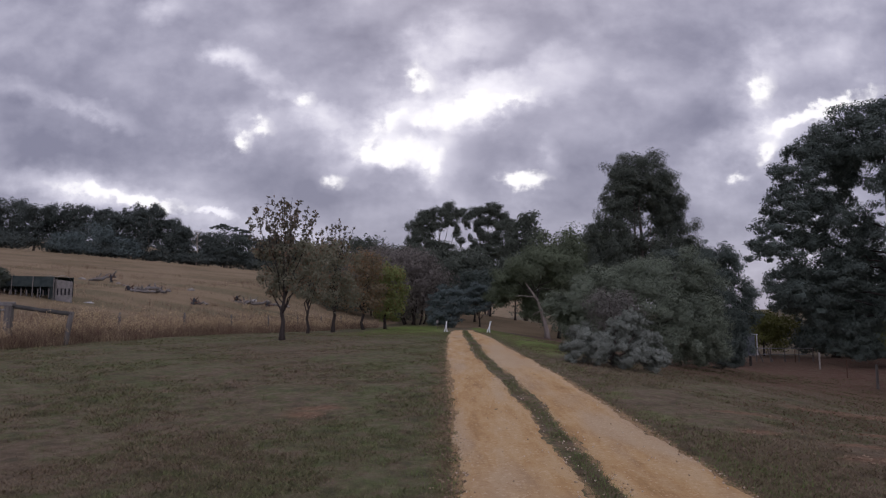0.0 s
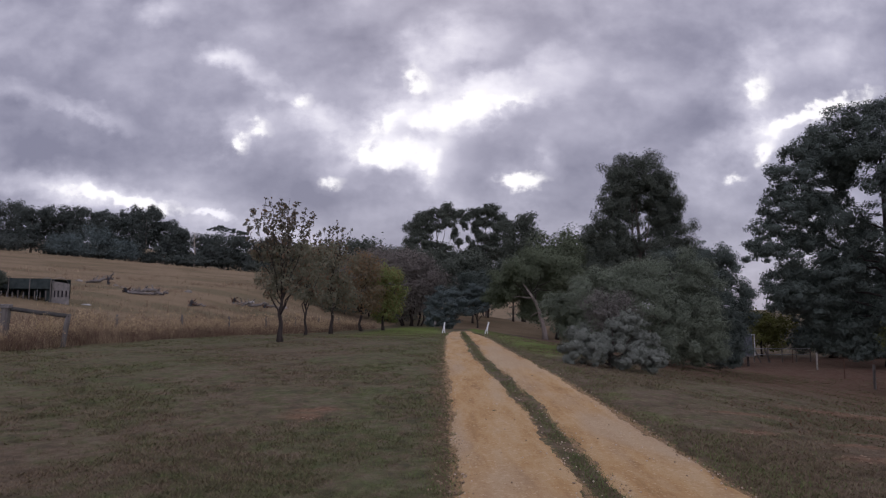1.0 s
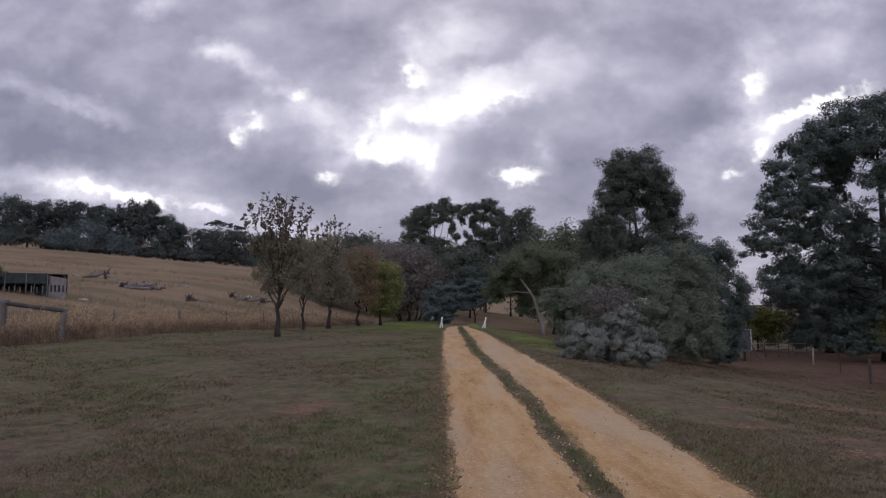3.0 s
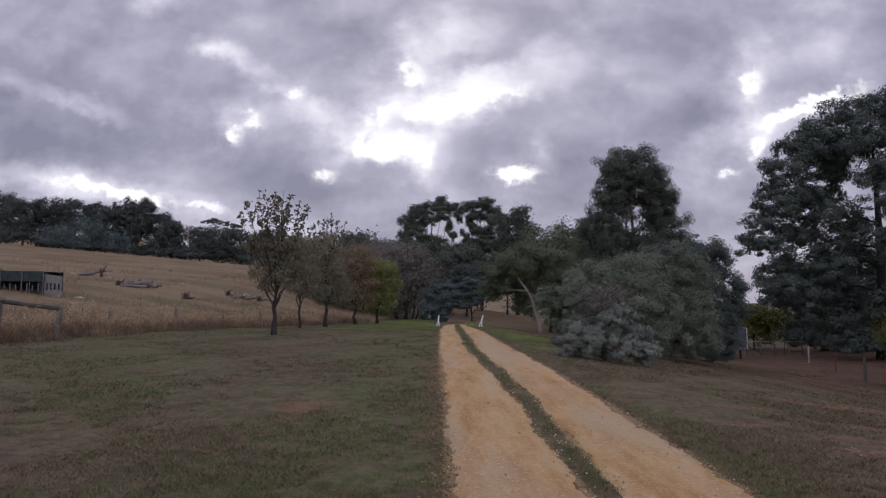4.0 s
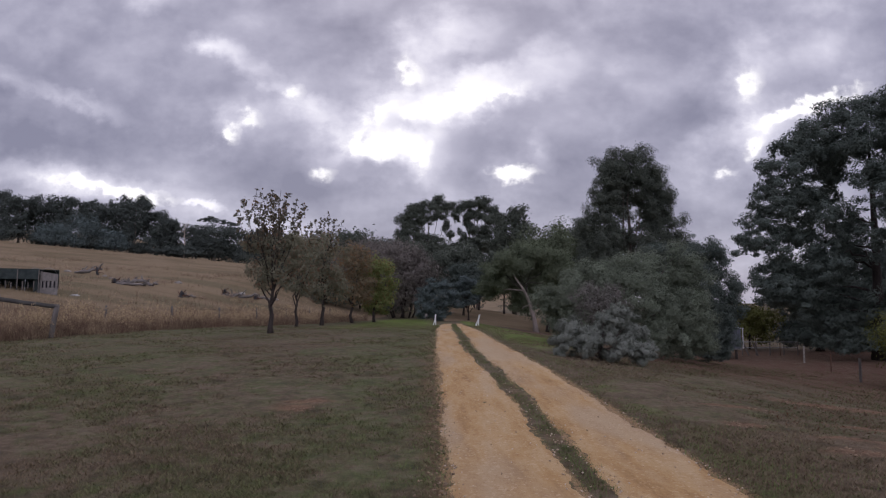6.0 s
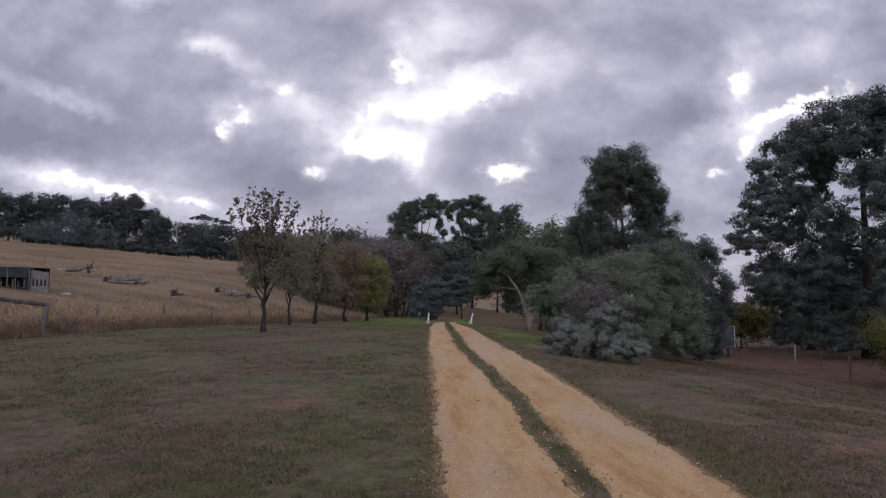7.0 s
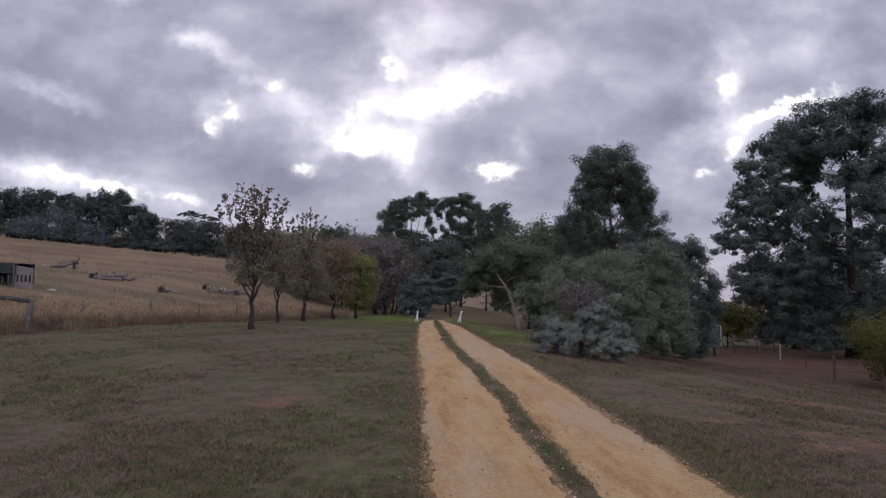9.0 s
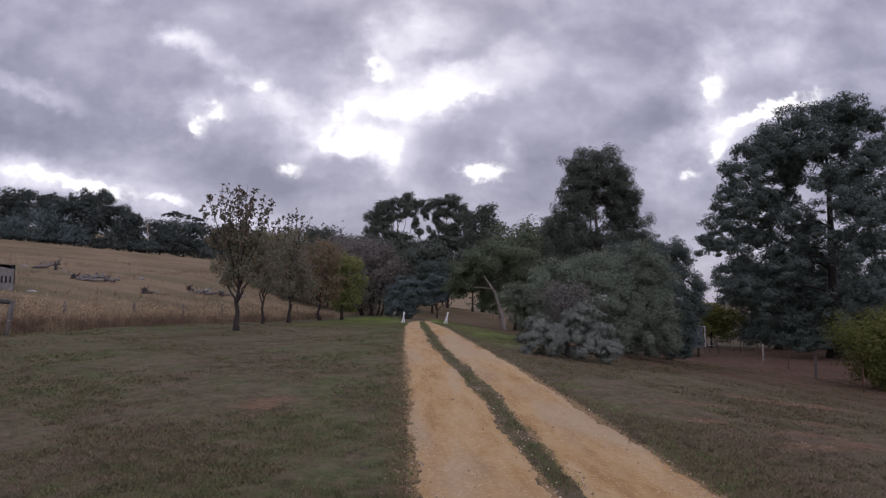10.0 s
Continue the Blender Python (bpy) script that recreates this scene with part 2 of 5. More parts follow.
def lawn_blade_material():
    m, n = material("short_grass")
    at = n.add("ShaderNodeTexCoord").outputs["Object"]
    r = n.add("ShaderNodeNewGeometry").outputs["Random Per Island"]
    col, _ = lawn_colour(n, at, n.math("ADD", 0.32, n.math("MULTIPLY", r, 0.55)))
    col = n.mix(1.0, col, (1.22, 1.20, 1.14), "MULTIPLY")
    p = n.add("ShaderNodeBsdfPrincipled", {"Base Color": col, "Roughness": 0.8, "Specular IOR Level": 0.15})
    t = n.add("ShaderNodeBsdfTranslucent", {"Color": col})
    mx = n.add("ShaderNodeMixShader", {0: 0.3, 1: p.outputs[0], 2: t.outputs[0]})
    n.add("ShaderNodeOutputMaterial", {0: mx.outputs[0]})
    return m


def gravel_material():
    m, n = material("sandy_gravel")
    at = n.add("ShaderNodeTexCoord").outputs["Object"]
    long = n.add("ShaderNodeMapping", {"Vector": at, "Scale": (1.5, 0.32, 1)}).outputs[0]
    big, mid = n.noise(long, 0.9, 5.0, 0.6).outputs[0], n.noise(long, 2.6, 6.0, 0.68).outputs[0]
    peb = n.add("ShaderNodeTexVoronoi", {"Vector": at, "Scale": 42.0}, feature="F1")
    grit, crumb = n.noise(at, 60.0, 3.0, 0.7).outputs[0], n.noise(at, 15.0, 4.0, 0.7).outputs[0]
    col = n.ramp(n.math("ADD", n.math("MULTIPLY", big, 0.45), n.math("MULTIPLY", mid, 0.55)),
                 [(0.38, (0.262, 0.152, 0.064)), (0.47, (0.366, 0.228, 0.100)), (0.53, (0.400, 0.268, 0.132)), (0.62, (0.432, 0.312, 0.176))])
    col = n.mix(n.ramp(n.noise(long, 0.55, 3.0).outputs[0], [(0.48, 0.0), (0.60, 0.7)]), col, (0.372, 0.284, 0.184))
    col = n.mix(n.ramp(crumb, [(0.30, 0.5), (0.46, 0.0)]), col, (0.25, 0.150, 0.075))
    col = n.mix(n.ramp(crumb, [(0.58, 0.0), (0.72, 0.35)]), col, (0.49, 0.370, 0.215))
    col = n.mix(n.ramp(grit, [(0.30, 0.35), (0.48, 0.0)]), col, (0.24, 0.14, 0.065))
    tone = n.add("ShaderNodeSeparateColor", {0: peb.outputs["Color"]}).outputs[0]
    col = n.mix(n.ramp(tone, [(0.90, 0.0), (0.94, 0.3)]), col, (0.60, 0.47, 0.31))
    h = n.math("ADD", n.math("MULTIPLY", peb.outputs[0], -0.5), n.math("ADD", grit, mid))
    rel = n.add("ShaderNodeBump", {"Height": h, "Strength": 0.6, "Distance": 0.02})
    p = n.add("ShaderNodeBsdfPrincipled", {"Base Color": col, "Roughness": 0.93, "Normal": rel.outputs[0], "Specular IOR Level": 0.15})
    n.add("ShaderNodeOutputMaterial", {0: p.outputs[0]})
    return m


M_GROUND, M_GRAVEL = ground_material(), gravel_material()
M_BARK = surface("grey_brown_bark", (0.045, 0.036, 0.030), (0.12, 0.10, 0.085), 2.0, 0.95, 0.7, 14.0, stretch=(3, 3, 0.6))
M_DARK_BARK = surface("dark_bark", (0.017, 0.013, 0.011), (0.050, 0.040, 0.034), 2.0, 0.95, 0.7, 14.0, stretch=(3, 3, 0.6))
M_PALE_BARK = surface("pale_smooth_bark", (0.15, 0.125, 0.10), (0.38, 0.33, 0.28), 1.5, 0.8, 0.3, 9.0, stretch=(2, 2, 0.5))
M_LEAN_BARK = surface("weathered_wattle_bark", (0.085, 0.070, 0.058), (0.235, 0.200, 0.170), 1.8, 0.9, 0.5, 12.0, stretch=(2, 2, 0.5))
M_LEAF_TURN = leaf_material("turning_leaves", (0.134, 0.132, 0.094), (0.262, 0.254, 0.174), (0.215, 0.150, 0.098), 0.10, 0.55)
# darkened leaf colour stands in for the backlit silhouette of the crown tops
M_LEAF_SILHOUETTE = leaf_material("silhouette_dark_leaves", (0.070, 0.066, 0.050), (0.150, 0.138, 0.100), (0.16, 0.11, 0.07), 0.12, 0.4)
M_LEAF_RUST = leaf_material("rusty_leaves", (0.140, 0.116, 0.076), (0.278, 0.228, 0.144), (0.240, 0.152, 0.085), 0.14, 0.55)
M_LEAF_LIME = leaf_material("yellow_green_leaves", (0.122, 0.146, 0.054), (0.280, 0.318, 0.122), (0.23, 0.185, 0.08), 0.15, 0.55)
M_LEAF_EUC = leaf_material("dark_gum_leaves", (0.054, 0.065, 0.054), (0.114, 0.128, 0.096))
M_LEAF_OLIVE = leaf_material("olive_leaves", (0.072, 0.088, 0.056), (0.146, 0.170, 0.104))
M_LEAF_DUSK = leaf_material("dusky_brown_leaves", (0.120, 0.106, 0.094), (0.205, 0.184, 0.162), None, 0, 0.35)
M_LEAF_BLUE = leaf_material("blue_grey_leaves", (0.072, 0.094, 0.090), (0.138, 0.170, 0.160))
M_LEAF_WATTLE = leaf_material("grey_green_leaves", (0.082, 0.098, 0.070), (0.172, 0.196, 0.138), None, 0, 0.2, 0.6, 0.8)
M_LEAF_SILVER = leaf_material("silver_leaves", (0.098, 0.108, 0.088), (0.205, 0.220, 0.182), None, 0, 0.12, 0.6, 1.2)
M_LEAF_TEAL = leaf_material("dark_teal_leaves", (0.048, 0.062, 0.054), (0.112, 0.134, 0.112))
M_LEAF_PINE = leaf_material("dark_conifer_needles", (0.062, 0.078, 0.068), (0.116, 0.140, 0.116), None, 0, 0.25)
M_LEAF_HEDGE = leaf_material("yellowish_hedge_leaves", (0.066, 0.072, 0.022), (0.158, 0.164, 0.052), None, 0, 0.3)
M_STRAW = leaf_material("dry_straw", (0.112, 0.076, 0.052), (0.410, 0.322, 0.212), (0.15, 0.095, 0.072), 0.18, 0.35, 0.8, 0.75, 0.40, 0.60)
M_PLUME = leaf_material("pale_seed_heads", (0.29, 0.215, 0.125), (0.48, 0.375, 0.235), None, 0, 0.4, 0.8, 0.45)
# the blue haze of distance is put into this leaf colour
M_LEAF_RIDGE_HAZE = leaf_material("haze_tinted_gum_leaves", (0.050, 0.060, 0.056), (0.104, 0.120, 0.102), None, 0, 0.25, 0.8, 0.35)
M_STRAW_RED = leaf_material("reddish_straw", (0.082, 0.052, 0.038), (0.200, 0.132, 0.090), (0.26, 0.185, 0.12), 0.12, 0.3, 0.8, 0.4, 0.38, 0.62)
M_BLADE_DRY = leaf_material("dry_brown_grass", (0.080, 0.055, 0.036), (0.165, 0.120, 0.080), (0.100, 0.104, 0.050), 0.30, 0.3, 0.8, 0.6)
M_PADDOCK = leaf_material("paddock_straw", (0.128, 0.098, 0.058), (0.290, 0.220, 0.134), None, 0, 0.4, 0.8, 0.11, 0.40, 0.58)
M_LEAF_TWIGGY = leaf_material("purplish_twig_leaves", (0.084, 0.080, 0.070), (0.180, 0.168, 0.146), None, 0, 0.2, 0.7, 1.5)
M_BLADE = lawn_blade_material()
M_OLIVE_GRASS = leaf_material("dull_olive_grass", (0.088, 0.076, 0.040), (0.175, 0.146, 0.078), None, 0, 0.3, 0.8, 0.5, 0.38, 0.62)
M_BLADE_CLUMP = leaf_material("dull_green_grass", (0.080, 0.090, 0.042), (0.168, 0.180, 0.086), (0.14, 0.11, 0.065), 0.30, 0.25, 0.8, 0.6)
M_BLADE_GREEN = leaf_material("green_grass", (0.074, 0.098, 0.038), (0.178, 0.222, 0.080), (0.12, 0.095, 0.055), 0.26, 0.25, 0.8, 0.5)
M_STONE = surface("pale_stones", (0.26, 0.185, 0.12), (0.52, 0.43, 0.33), 6.0, 0.9, 0.4, 30.0, island=0.6)
M_ROCK = surface("lichened_rock", (0.13, 0.115, 0.095), (0.29, 0.265, 0.23), 5.0, 0.92, 0.5, 24.0)
M_PALE_ROCK = surface("bleached_rock", (0.26, 0.25, 0.235), (0.46, 0.45, 0.43), 5.0, 0.9, 0.4, 24.0)
M_CLOD = surface("brown_soil", (0.125, 0.086, 0.055), (0.27, 0.195, 0.130), 6.0, 0.95, 0.5, 30.0, island=0.5)
M_LITTER = leaf_material("fallen_leaves", (0.075, 0.038, 0.022), (0.21, 0.125, 0.080), None, 0, 0.1, 0.8)
M_TIMBER = surface("weathered_timber", (0.060, 0.053, 0.047), (0.150, 0.136, 0.120), 2.0, 0.9, 0.6, 20.0, stretch=(6, 6, 0.8), island=0.3)
# weathered timber, its colour lowered to hold the shade on the rail
M_RAIL_SHADED = surface("shaded_weathered_rail", (0.022, 0.021, 0.019), (0.070, 0.066, 0.058), 2.0, 0.9, 0.6, 20.0)
M_GREY_WOOD = surface("silvery_dead_wood", (0.062, 0.054, 0.048), (0.215, 0.195, 0.175), 2.5, 0.9, 0.6, 16.0, island=0.3)
M_WHITE = surface("white_paint", (0.52, 0.52, 0.51), (0.76, 0.76, 0.75), 5.0, 0.6, 0.15, 30.0)
M_STEEL = surface("galvanised_steel", (0.14, 0.147, 0.154), (0.29, 0.30, 0.31), 6.0, 0.5, 0.1, 40.0, metal=0.6)
M_BLACK = surface("black_plastic", (0.010, 0.010, 0.011), (0.026, 0.026, 0.028), 5.0, 0.6, 0.2, 30.0)
M_CLOTH = surface("dark_green_shade_cloth", (0.012, 0.018, 0.017), (0.036, 0.048, 0.044), 3.0, 0.9, 0.4, 30.0)
M_BOARD = surface("grey_weathered_board", (0.095, 0.086, 0.078), (0.205, 0.190, 0.172), 3.0, 0.85, 0.3, 24.0)
M_SHED = surface("blue_grey_sheet_steel", (0.050, 0.055, 0.065), (0.095, 0.104, 0.118), 2.0, 0.55, 0.15, 24.0)
M_RUST = surface("rusty_iron", (0.035, 0.018, 0.012), (0.11, 0.055, 0.033), 5.0, 0.85, 0.5, 30.0)


# ---- helpers for meshes ----
def ss(a, b, x):
    t = np.clip((np.asarray(x, float) - a) / (b - a), 0, 1)
    return t * t * (3 - 2 * t)


def ground_z(x, y):
    """Height of the land: a low rise along the drive, a fall to the right, the paddock's hill to the left."""
    x, y = np.asarray(x, float), np.asarray(y, float)
    z = 0.25 * ss(7, 18, y) * (1 - ss(3, 7, x)) - 0.5 * ss(28, 56, y) - 0.25 * ss(50, 75, y)
    fall = -2.4 * ss(2.5, 24, x) * ss(-4, 8, y)
    e = -19.25 + 0.17 * y - x
    up = 0.09 * np.maximum(e, 0) * ss(-1, 6, e) + 0.062 * np.maximum(y - 30, 0) * ss(0, 22, e)
    up = up - ss(0, 22, e) * 0.002 * np.clip(y - 120, 0, 120) ** 2
    swell = 1.5 * ss(70, 98, y) * (1 - ss(102, 117, y)) * ss(-12, -2, x) * (1 - ss(16, 24, x))
    return z + fall + swell + np.maximum(up, -3)


def gz(x, y):
    return float(ground_z(x, y))


def quads_mesh(name, verts, faces):
    """A mesh from numpy arrays: verts (n, 3), faces (m, 3) or (m, 4)."""
    me = bpy.data.meshes.new(name)
    verts, faces = np.asarray(verts, np.float32), np.asarray(faces, np.int32)
    k = faces.shape[1]
    me.vertices.add(len(verts))
    me.vertices.foreach_set("co", verts.ravel())
    me.loops.add(faces.size)
    me.loops.foreach_set("vertex_index", faces.ravel())
    me.polygons.add(len(faces))
    me.polygons.foreach_set("loop_start", np.arange(0, faces.size, k, dtype=np.int32))
    me.update(calc_edges=True)
    return me


def dress(me, mat, smooth=False):
    me.materials.append(mat)
    if smooth:
        me.polygons.foreach_set("use_smooth", np.ones(len(me.polygons), bool))
    return me


def part(name, me, mat, parent, label="", smooth=False):
    """Links a mesh (or bmesh) as one object under a thing or a part, in the parent's own space."""
    if isinstance(me, bmesh.types.BMesh):
        bm, me = me, bpy.data.meshes.new(name)
        bm.to_mesh(me)
        bm.free()
    if not me.materials:
        dress(me, mat, smooth)
    ob = new(name, me)
    ob.parent = parent
    return tagged(ob, label)


def thing(name, x, y, label, category, group="", z=None, turn=0.0):
    ob = new(name)
    ob.empty_display_size = 0.2
    ob.matrix_basis = pose(x, y, gz(x, y) if z is None else z, 0, 0, turn)
    return tagged(ob, label, category, group)


def tube(points, radii, n=7, rough=0.08, seed=0):
    """A tapered, slightly knobbly limb along points, closed at both ends."""
    rng = np.random.default_rng(seed)
    p, r = np.asarray(points, float), np.asarray(radii, float)
    t = np.gradient(p, axis=0)
    t /= np.linalg.norm(t, axis=1)[:, None] + 1e-9
    ref = np.where(np.abs(t[:, 2:3]) > 0.9, [[1.0, 0, 0]], [[0, 0, 1.0]])
    a = np.cross(t, ref)
    a /= np.linalg.norm(a, axis=1)[:, None]
    b = np.cross(t, a)
    th = np.linspace(0, 2 * np.pi, n, endpoint=False)
    rad = r[:, None] * (1 + rough * rng.standard_normal((len(p), n)))
    v = p[:, None] + rad[..., None] * (np.cos(th)[None, :, None] * a[:, None] + np.sin(th)[None, :, None] * b[:, None])
    k = len(p)
    v = np.concatenate([v.reshape(-1, 3), p[:1], p[-1:]])
    f = []
    for i in range(k - 1):
        for j in range(n):
            f.append((i * n + j, i * n + (j + 1) % n, (i + 1) * n + (j + 1) % n, (i + 1) * n + j))
    for j in range(n):
        f.append((k * n, (j + 1) % n, j, j))
        f.append((k * n + 1, (k - 1) * n + j, (k - 1) * n + (j + 1) % n, (k - 1) * n + (j + 1) % n))
    tri = [q[:3] for q in f if q[2] == q[3]]
    quad = [q for q in f if q[2] != q[3]]
    me = bpy.data.meshes.new("limb")
    me.from_pydata(v.tolist(), [], quad + tri)
    return me


def bend(p0, p1, sag, k=6, seed=0, wobble=0.03):
    """Points along a bent line from p0 to p1; sag: how far its middle is moved."""
    rng = np.random.default_rng(seed)
    p0, p1, sag = np.array(p0, float), np.array(p1, float), np.array(sag, float)
    t = np.linspace(0, 1, k)[:, None]
    c = (p0 + p1) / 2 + sag
    pts = (1 - t) ** 2 * p0 + 2 * t * (1 - t) * c + t ** 2 * p1
    w = rng.standard_normal((k, 3)) * wobble * np.linalg.norm(p1 - p0)
    w[0] = w[-1] = 0
    return pts + w


def leaf_cloud(centres, size, aspect=0.5, seed=0, droop=0.0, spread=0.35, face=None, loose=0.27):
    """One pointed leaf of three corners at each centre; face: the way the leaves look, more or less."""
    rng = np.random.default_rng(seed)
    n = len(centres)
    if face is None:
        nrm = rng.standard_normal((n, 3))
    else:
        nrm = face / (np.linalg.norm(face, axis=1)[:, None] + 1e-6) + loose * rng.standard_normal((n, 3))
    nrm /= np.linalg.norm(nrm, axis=1)[:, None]
    d = rng.standard_normal((n, 3))
    d[:, 2] -= droop
    d -= nrm * (d * nrm).sum(1)[:, None]
    d /= np.linalg.norm(d, axis=1)[:, None] + 1e-6
    s = np.cross(nrm, d)
    L = size * (1 + spread * rng.standard_normal(n)).clip(0.4, 2.0)[:, None]
    W = L * aspect
    base, tip = centres - d * L * 0.42, centres + d * L * 0.58
    v = np.stack([base + s * W * 0.62, tip, base - s * W * 0.62], 1).reshape(-1, 3)
    return v, np.arange(3 * n).reshape(n, 3)


def crown_points(clumps, n, seed, tuft=0.38, tufts=24, flat=0.8, shell=(0.35, 0.8), stray=0.025):
    """Leaf places in rounded tufts that sit mostly in the outer part of each clump (x, y, z, rx, ry, rz); a few stray past them."""
    rng = np.random.default_rng(seed)
    c = np.array(clumps, float)
    weight = (c[:, 3] * c[:, 4] + c[:, 3] * c[:, 5] + c[:, 4] * c[:, 5])
    weight /= weight.sum()
    out = []
    for (x, y, z, rx, ry, rz), w in zip(c, weight):
        m = max(6, int(n * w))
        k = max(4, int(tufts))
        d = rng.standard_normal((k, 3))
        d /= np.linalg.norm(d, axis=1)[:, None]
        mid = d * rng.uniform(shell[0], shell[1], (k, 1))
        big = rng.uniform(0.55, 1.25, k) * tuft
        amount = big ** 2 * rng.uniform(0.6, 1.4, k)
        which = rng.choice(k, m, p=amount / amount.sum())
        q = rng.standard_normal((m, 3))
        q /= np.linalg.norm(q, axis=1)[:, None]
        r = rng.random(m) ** 0.45
        r = np.where(rng.random(m) < stray, r * 1.35, r)
        q *= (r * big[which])[:, None]
        q[:, 2] *= flat
        out.append(np.concatenate([(mid[which] + q) * (rx, ry, rz) + (x, y, z), q / tuft + mid[which] * 0.5 + (0, 0, 0.35)], 1))
    return np.concatenate(out)


def auto_clumps(seed, height, width, low, count, top=0.5, size=0.32, depth=None):
    """Clumps spread over an egg-shaped crown from low up to height."""
    rng = np.random.default_rng(seed)
    out = []
    depth = depth or width
    for i in range(count):
        f = (i + 0.5) / count
        z = low + (height - low) * f
        w = np.sqrt(max(0.05, 1 - ((f - top) / (0.5 + abs(top - 0.5))) ** 2))
        a = i * 2.4 + rng.uniform(-0.5, 0.5)
        rr = rng.uniform(0.35, 0.75)
        s = size * rng.uniform(0.75, 1.25)
        rz = s * 0.75 * min(width, height)
        z = min(max(z, low + 0.9 * rz), height - 1.25 * rz)
        out.append((math.cos(a) * rr * w * width / 2, math.sin(a) * rr * w * depth / 2, z,
                    s * width * (0.45 + 0.55 * w), s * depth * (0.45 + 0.55 * w), rz))
    return out


def tree(name, x, y, label, clumps, leaves, leaf, leaf_size, bark, trunk_r, fork=0.35, aspect=0.5, droop=0.0, seed=1, group="",
         lean=(0, 0), tuft=0.38, tufts=22, flat=0.95, shell=(0.35, 0.8), limbs=7, category="tree", z=None, limb_r=0.38, full=1.3, limb_bark=None, twigs=0, stem=None, level=False):
    """A tapered trunk, bent limbs that reach into the clumps, and a ragged crown of single leaves."""
    rng = np.random.default_rng(seed)
    t = thing(name, x, y, label, category, group, z)
    c = np.array(clumps, float)
    c[:, 3:] *= full
    clumps = c
    top = c[:, 2].max()
    head = (c[:, :2] * (c[:, 3:4])).sum(0) / c[:, 3].sum()
    end = np.array((head[0] * 0.6 + lean[0], head[1] * 0.6 + lean[1], top * 0.86))
    line = bend((0, 0, -0.15), end, (-lean[0] * 0.2, 0, 0), 9, seed, 0.012)
    if stem:
        s = np.array(stem, float)
        line = np.stack([np.interp(np.linspace(0, 1, 9), np.linspace(0, 1, len(s)), s[:, k]) for k in range(3)], 1)
        end = line[-1]
    rad = trunk_r * (1 - 0.86 * np.linspace(0, 1, 9) ** 0.8)
    rad[0] *= 1.35
    part("trunk", tube(line, rad, 9, 0.06, seed), bark, t, smooth=True)
    order = np.argsort(-c[:, 3] * c[:, 5])[:limbs]
    for i, j in enumerate(order):
        goal = c[j, :3]
        f = min(0.92, fork + 0.5 * rng.random() * (1 - fork))
        while f > fork and f * end[2] > goal[2] - 0.05 * top:
            f -= 0.06
        if level:
            f = min(0.95, (goal[2] - 0.15 * math.hypot(goal[0], goal[1])) / end[2])
        f = max(f, 0.12)
        k = f * 8
        a = line[int(k)] + (line[min(8, int(k) + 1)] - line[int(k)]) * (k % 1)
        r0 = trunk_r * limb_r * (1.05 - f)
        pts = bend(a, goal + (c[j, 3:] * rng.uniform(-0.3, 0.5, 3)), (0, 0, 0.12 * np.linalg.norm(goal - a)), 7, seed * 31 + i, 0.03)
        part("limb", tube(pts, np.linspace(max(r0, 0.012), max(r0 * 0.2, 0.006), 7), 5, 0.08, i), limb_bark or bark, t, smooth=True)
    high = c[np.argsort(-c[:, 2])[:max(3, len(c) // 2)]]
    for i in range(twigs):
        k = high[i % len(high)]
        a = k[:3] + k[3:] * rng.uniform(-0.4, 0.4, 3)
        up = rng.uniform(0.07, 0.12) * top
        part("twig", tube(bend(a, a + (rng.normal(0, 0.15) * up, rng.normal(0, 0.15) * up, up), (0, 0, 0), 4, 900 + i, 0.03), [0.018, 0.014, 0.010, 0.006], 4, 0.0), bark, t)
    pts = crown_points(clumps, leaves, seed, tuft, tufts, flat, shell)
    v, f = leaf_cloud(pts[:, :3], leaf_size, aspect, seed + 5, droop, face=pts[:, 3:])
    part("crown", dress(quads_mesh("crown", v, f), leaf), leaf, t)
    return t


def box(sx, sy, sz, at=(0, 0, 0), bevel=0.01, m=None):
    bm = bmesh.new()
    bmesh.ops.create_cube(bm, size=1.0)
    bmesh.ops.scale(bm, vec=(sx, sy, sz), verts=bm.verts)
    if bevel:
        bmesh.ops.bevel(bm, geom=list(bm.edges), offset=bevel, segments=1, affect="EDGES")
    if m:
        bmesh.ops.transform(bm, matrix=m, verts=bm.verts)
    bmesh.ops.translate(bm, vec=at, verts=bm.verts)
    return bm


# ---- the ground ----
# scraped bare spots: middle, half sizes
BARE = ((-2.15, 9.9, 0.42, 0.26), (-1.95, 10.4, 0.5, 0.2), (5.6, 8.4, 0.7, 0.16), (5.1, 7.6, 0.5, 0.22), (5.9, 7.9, 0.4, 0.3),
        (8.0, 12.5, 1.6, 0.5), (4.4, 9.0, 0.4, 0.2), (6.6, 9.6, 0.9, 0.2), (5.0, 10.6, 0.8, 0.2))


# the drive's four edges over the distance: outer left, strip left, strip right, outer right
EDGE_Y = (4, 8, 10, 12, 14, 16, 20, 26, 34, 48, 58)
EDGES = ((0.19, 0.19, 0.18, 0.19, 0.15, 0.13, 0.16, 0.20, 0.30, 0.66, 1.15), (1.33, 1.40, 1.38, 1.27, 1.12, 1.03, 0.97, 0.98, 1.08, 1.45, 1.80),
         (1.66, 1.70, 1.67, 1.61, 1.51, 1.42, 1.34, 1.41, 1.55, 1.92, 2.20), (2.75, 2.80, 2.79, 2.69, 2.58, 2.44, 2.37, 2.31, 2.27, 2.37, 2.60))


